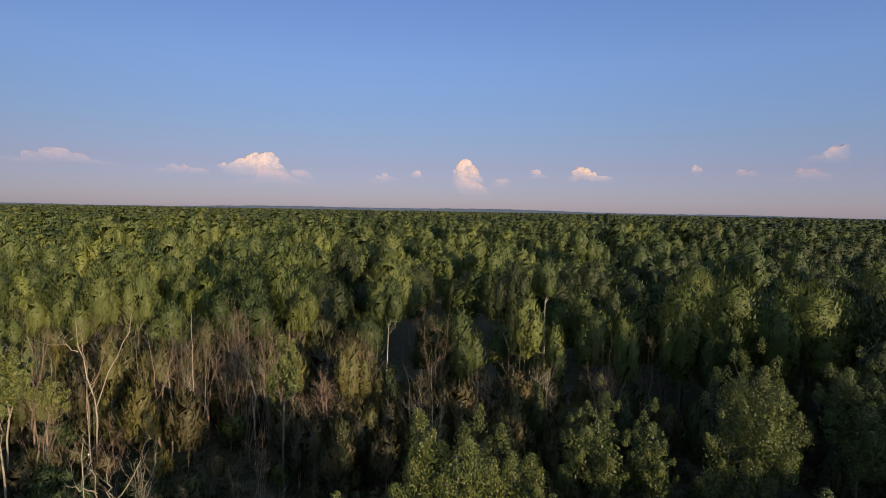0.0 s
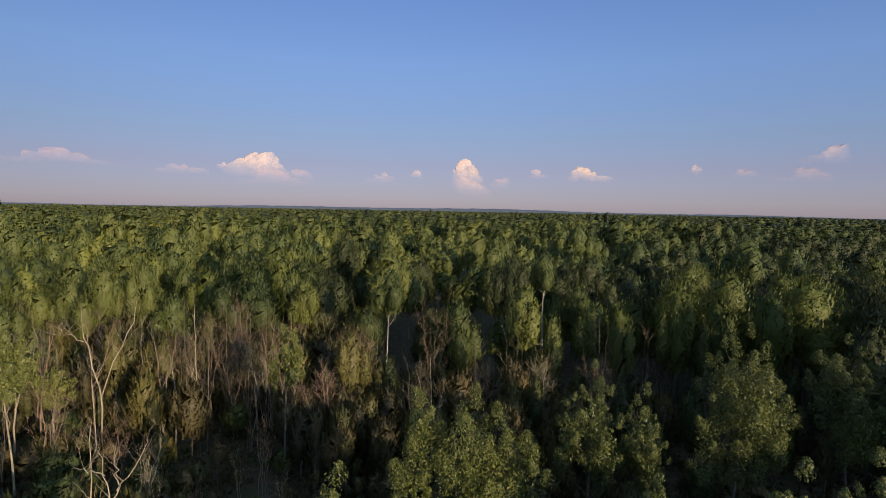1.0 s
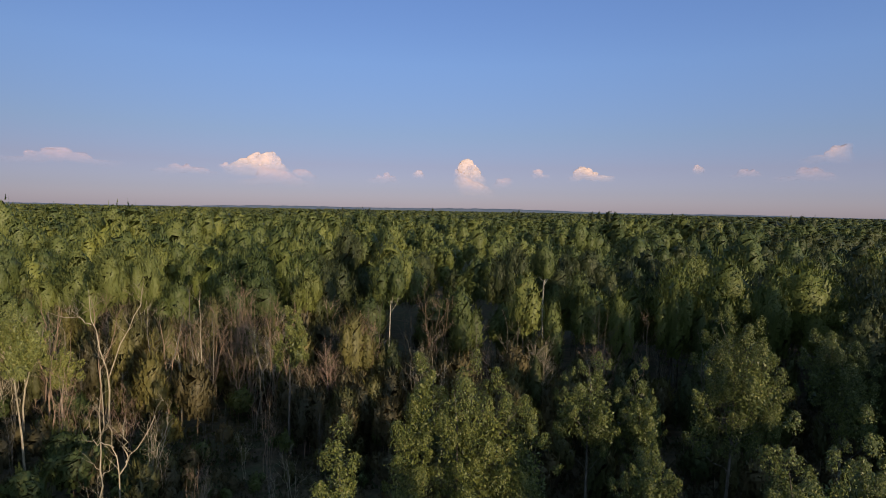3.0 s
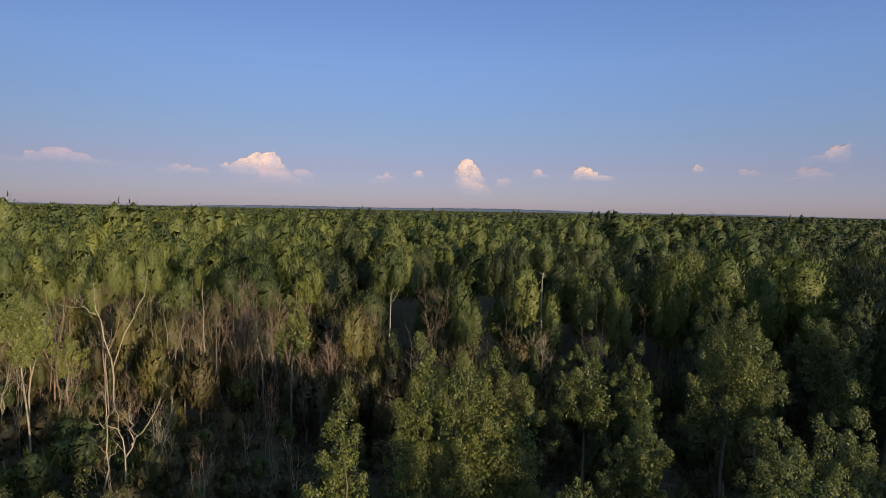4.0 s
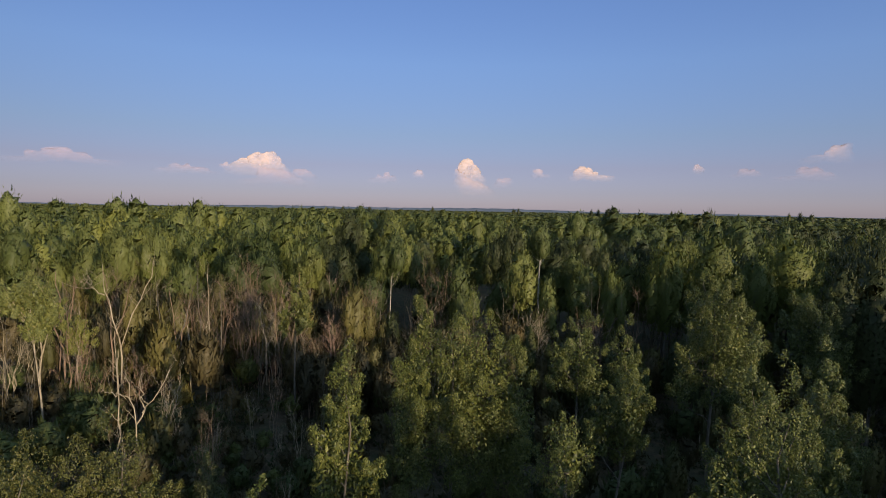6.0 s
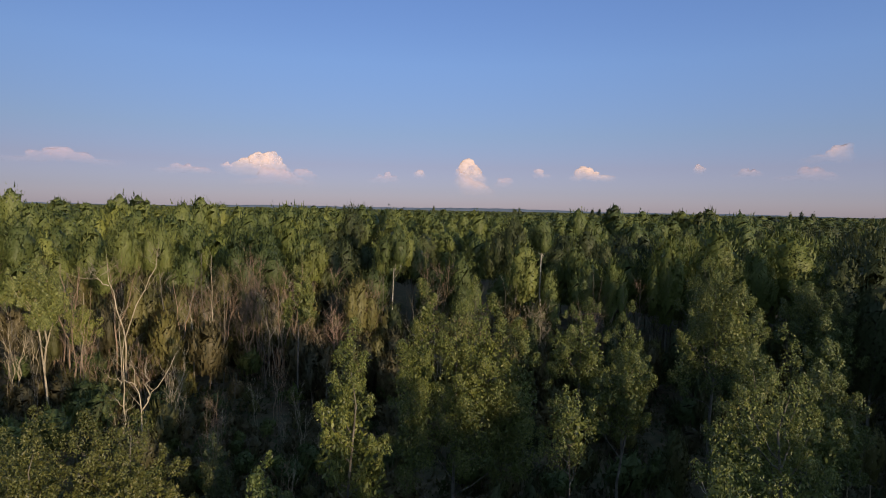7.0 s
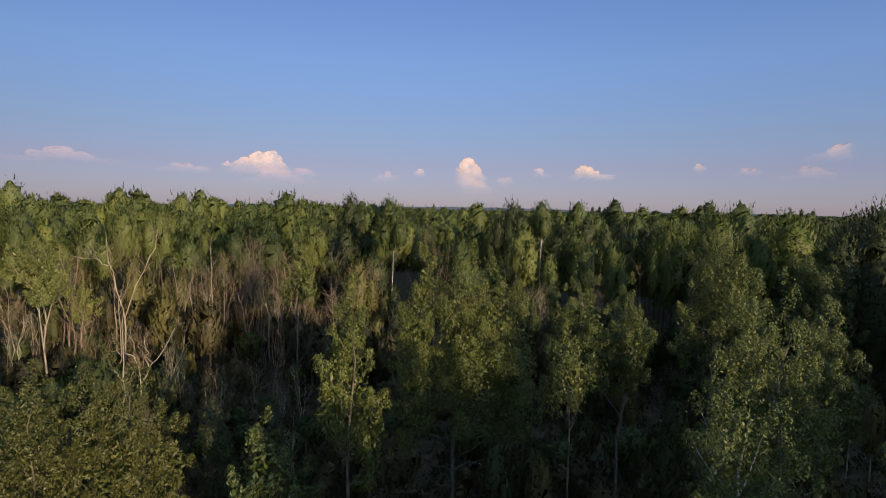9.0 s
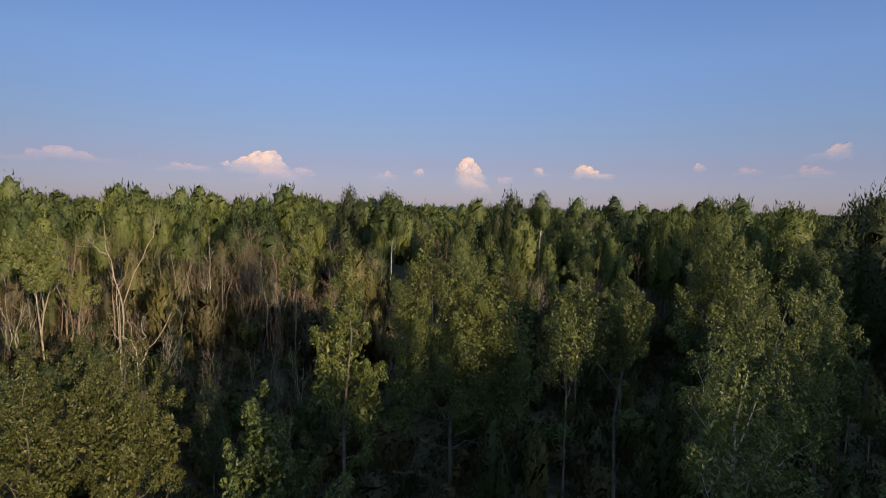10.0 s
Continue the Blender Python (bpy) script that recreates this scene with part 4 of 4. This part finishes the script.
def build_far():
    rng = np.random.default_rng(9)

    def models(n, size, step, heads, around=8):
        """Crowns whose width is one step."""
        out = []
        for _ in range(7):
            v, f, m = domed_crown(rng, 4.6, 13.6, 0.47 * step, heads, n, size, around)[2:]
            out.append((v / [step, step, 1], f, m))
        return out

    def side(low, high):
        """Mixes kinds by place: light ones to one side, deep green to the other."""
        def keep(x, y, rng):
            return low <= 0.5 + 0.5 * math.sin(x * 0.021 + y * 0.013 + 1.3 * math.sin(y * 0.02)) * 0.5 - x / (abs(y) + 60) * 0.55 + (stand(x, y)[1] - 0.5) * 0.6 + rng.uniform(-0.05, 0.05) < high
        return keep

    for i, (leaf, label, low, high) in enumerate((("dark", "dark green tree tops of the far wood", -9, 0.12), ("green", "green tree tops of the far wood", 0.12, 0.62), ("light", "light green tree tops of the far wood", 0.62, 9))):
        keep = side(low, high)
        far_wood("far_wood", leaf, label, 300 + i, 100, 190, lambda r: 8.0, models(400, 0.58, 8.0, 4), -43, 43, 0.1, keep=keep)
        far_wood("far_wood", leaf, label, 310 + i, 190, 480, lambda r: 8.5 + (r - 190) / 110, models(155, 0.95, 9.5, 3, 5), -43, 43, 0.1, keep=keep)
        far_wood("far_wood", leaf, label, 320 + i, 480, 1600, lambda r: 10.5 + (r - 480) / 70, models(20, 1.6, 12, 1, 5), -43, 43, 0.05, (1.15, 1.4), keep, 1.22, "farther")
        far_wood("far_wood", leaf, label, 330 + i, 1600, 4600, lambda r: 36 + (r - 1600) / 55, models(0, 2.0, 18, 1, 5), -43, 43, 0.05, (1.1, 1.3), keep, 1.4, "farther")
    def skyline_kinds(leaf, seed, label, group):
        return [tree_kind("skyline_tree", 22.0, r, 4.0, 420, 1.0, leaf, GREY, seed + k, label, group, heads=h, limbs=2) for k, (r, h) in enumerate(((3.2, 3), (4.2, 4), (2.4, 2)))]

    skyline = skyline_kinds("dark", 350, "tall dark tree standing over the far wood", "dark trees on the skyline")
    lighter = skyline_kinds("light", 360, "tall green tree standing over the far wood", "green trees on the skyline")
    for k, (bearing, far, high) in enumerate(((-1.2, 760, 24.2), (-7.2, 820, 23.6), (-9.7, 700, 22.4), (7.0, 780, 24.0), (6.5, 800, 22.6), (13.8, 640, 23.0), (14.4, 650, 23.6), (15.3, 640, 24.6), (15.9, 655, 22.8), (20.8, 720, 22.6), (21.6, 730, 22.4), (30.0, 560, 22.0), (30.8, 565, 22.6), (31.6, 560, 21.8), (-23.0, 420, 20.8), (-22.0, 425, 21.2), (23.6, 355, 20.0), (22.6, 360, 19.4), (24.6, 352, 19.2), (-11.4, 380, 20.4), (-10.6, 384, 19.8))):
        a = radians(bearing)
        (skyline if far > 500 else lighter)[k % 3].put(far * math.sin(a), far * math.cos(a), high - 0.4, k * 47.0)
    far_wood("far_wood", "green", "green wood beside and behind the clearing", 340, 56, 420, lambda r: 4 + (r - 50) / 18, models(0, 1.3, 8, 1, 5), 46, 314, 0.05, keep=lambda x, y, rng: not (x < 6 and -60 < y < 10 and x > -50))


build_far()


def build_hills():
    """Low wooded hills at the edge of sight, blue distance haze put into their colour."""
    m, n, l, b = material("far_hill", 1.0)
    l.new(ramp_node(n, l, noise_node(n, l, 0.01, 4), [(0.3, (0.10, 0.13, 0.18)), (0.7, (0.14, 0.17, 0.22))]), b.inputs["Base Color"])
    h, rng = Heap(), np.random.default_rng(12)
    steps = np.radians(np.arange(-50, 50.01, 0.4))
    tops = 20 + 5 * np.sin(steps * 5 + 2.0) + 4 * np.sin(steps * 17) + rng.normal(0, 1.2, len(steps)) + 8 * (np.sin(steps * 2.6 + 4.6) ** 2)
    v, q, k = [], [], len(steps)
    for r, f in ((4640, 0.0), (4700, 0.75), (4760, 1.0), (4850, 0.0)):
        v += [(r * math.sin(a), r * math.cos(a), f * t - (f == 0) * 2) for a, t in zip(steps, tops)]
    q = [(i * k + j, i * k + j + 1, (i + 1) * k + j + 1, (i + 1) * k + j) for i in range(3) for j in range(k - 1)]
    h.add(v, q)
    tagged(new("backdrop_hills", h.mesh("backdrop_hills", m, True)), "low wooded hills coloured with blue distance haze", "hills", kind="structure")


build_hills()


# ---------------------------------------------------------------- clouds low over the horizon
def cloud(bearing, height, wide, tall, seed, lumps=26, label="white cumulus cloud with pink fading base", slant=0.0, mat=None):
    """Bearing and height of the base in degrees, width and tallness in degrees, at 4600 m. One billowing skin round many lumps."""
    rng = np.random.default_rng(seed)
    far = 4600.0
    unit = far * math.tan(radians(1))
    f = np.clip(rng.normal(0, 0.42, lumps), -1, 1)
    up = np.maximum(0.06, 1 - (f * 1.25) ** 2) * rng.random(lumps) ** 0.6
    rr = unit * tall * rng.uniform(0.14, 0.3, lumps)
    c = np.stack([f * wide * unit * 0.5 + slant * up * tall * unit, rng.normal(0, 0.3, lumps) * rr, up * (tall * unit - rr)], 1)
    bm = bmesh.new()
    bmesh.ops.create_icosphere(bm, subdivisions=5 if mat is None else 4, radius=1.0)
    d = np.array([p.co for p in bm.verts])
    t = np.array([[p.index for p in face.verts] for face in bm.faces])
    bm.free()
    d = d * [wide, tall * 1.2, tall]
    d /= np.linalg.norm(d, axis=1, keepdims=True)
    middle = np.array([slant * 0.35 * tall * unit, 0, tall * unit * 0.3])
    b = d @ (c - middle).T
    gap = ((c - middle) ** 2).sum(1)[None] - b * b
    hit = np.where(gap < rr**2, b + np.sqrt(np.maximum(rr**2 - gap, 0)), 0).max(1)
    hit = np.maximum(hit, unit * tall * 0.12)
    billow = np.array([1 + 0.10 * noise.noise(Vector(p) * 5 + Vector((seed, 0, 0))) + 0.04 * noise.noise(Vector(p) * 12 + Vector((0, seed, 0))) for p in d])
    h = Heap()
    h.add(middle + d * (hit * billow)[:, None] * [1, 0.3, 1], None, t)
    ob = new("cloud", h.mesh("cloud", mat or CLOUD, True))
    a = radians(bearing)
    ob.matrix_basis = pose(far * math.sin(a), far * math.cos(a), 20 + far * math.tan(radians(height)), 0, 0, -bearing)
    return tagged(ob, label, "cloud", kind="structure")


cloud(-17.4, 3.0, 5.6, 2.1, 15, 50, slant=0.3)
cloud(2.3, 2.5, 2.2, 2.5, 2, 36, slant=-0.15)
cloud(1.2, 3.2, 1.1, 0.8, 21, 12, mat=PUFF)
cloud(3.1, 1.5, 2.8, 1.9, 22, 26, "pink fading foot of a cumulus cloud", slant=-0.7, mat=PUFF)
cloud(-15.6, 2.0, 6.5, 1.7, 23, 30, "pink fading foot of a cumulus cloud", slant=-0.6, mat=WISP)
cloud(-20.2, 3.3, 1.5, 0.7, 24, 12, mat=PUFF)
cloud(13.6, 3.0, 3.6, 1.3, 3, 26, slant=-0.7)
cloud(9.0, 3.1, 2.0, 0.9, 4, 14, slant=-0.5, mat=PUFF)
cloud(-2.6, 2.9, 1.4, 0.9, 5, 12, mat=PUFF)
cloud(22.7, 3.4, 1.4, 1.0, 7, 12, mat=PUFF)
cloud(32.2, 4.3, 3.6, 1.6, 8, 24, slant=0.9, mat=PUFF)
for bearing, height, wide, tall, seed in ((-5.8, 2.5, 3.0, 1.0, 6), (-23.6, 2.8, 5.5, 1.0, 9), (5.6, 2.2, 2.6, 1.1, 10), (26.5, 3.2, 3.0, 0.8, 11), (-13.6, 2.6, 3.5, 1.0, 12), (31.0, 2.9, 5.0, 1.2, 13), (-33.0, 3.2, 9.0, 1.3, 14)):
    cloud(bearing, height, wide, tall, seed, 26, "faint pink wisp of far cloud", mat=WISP)
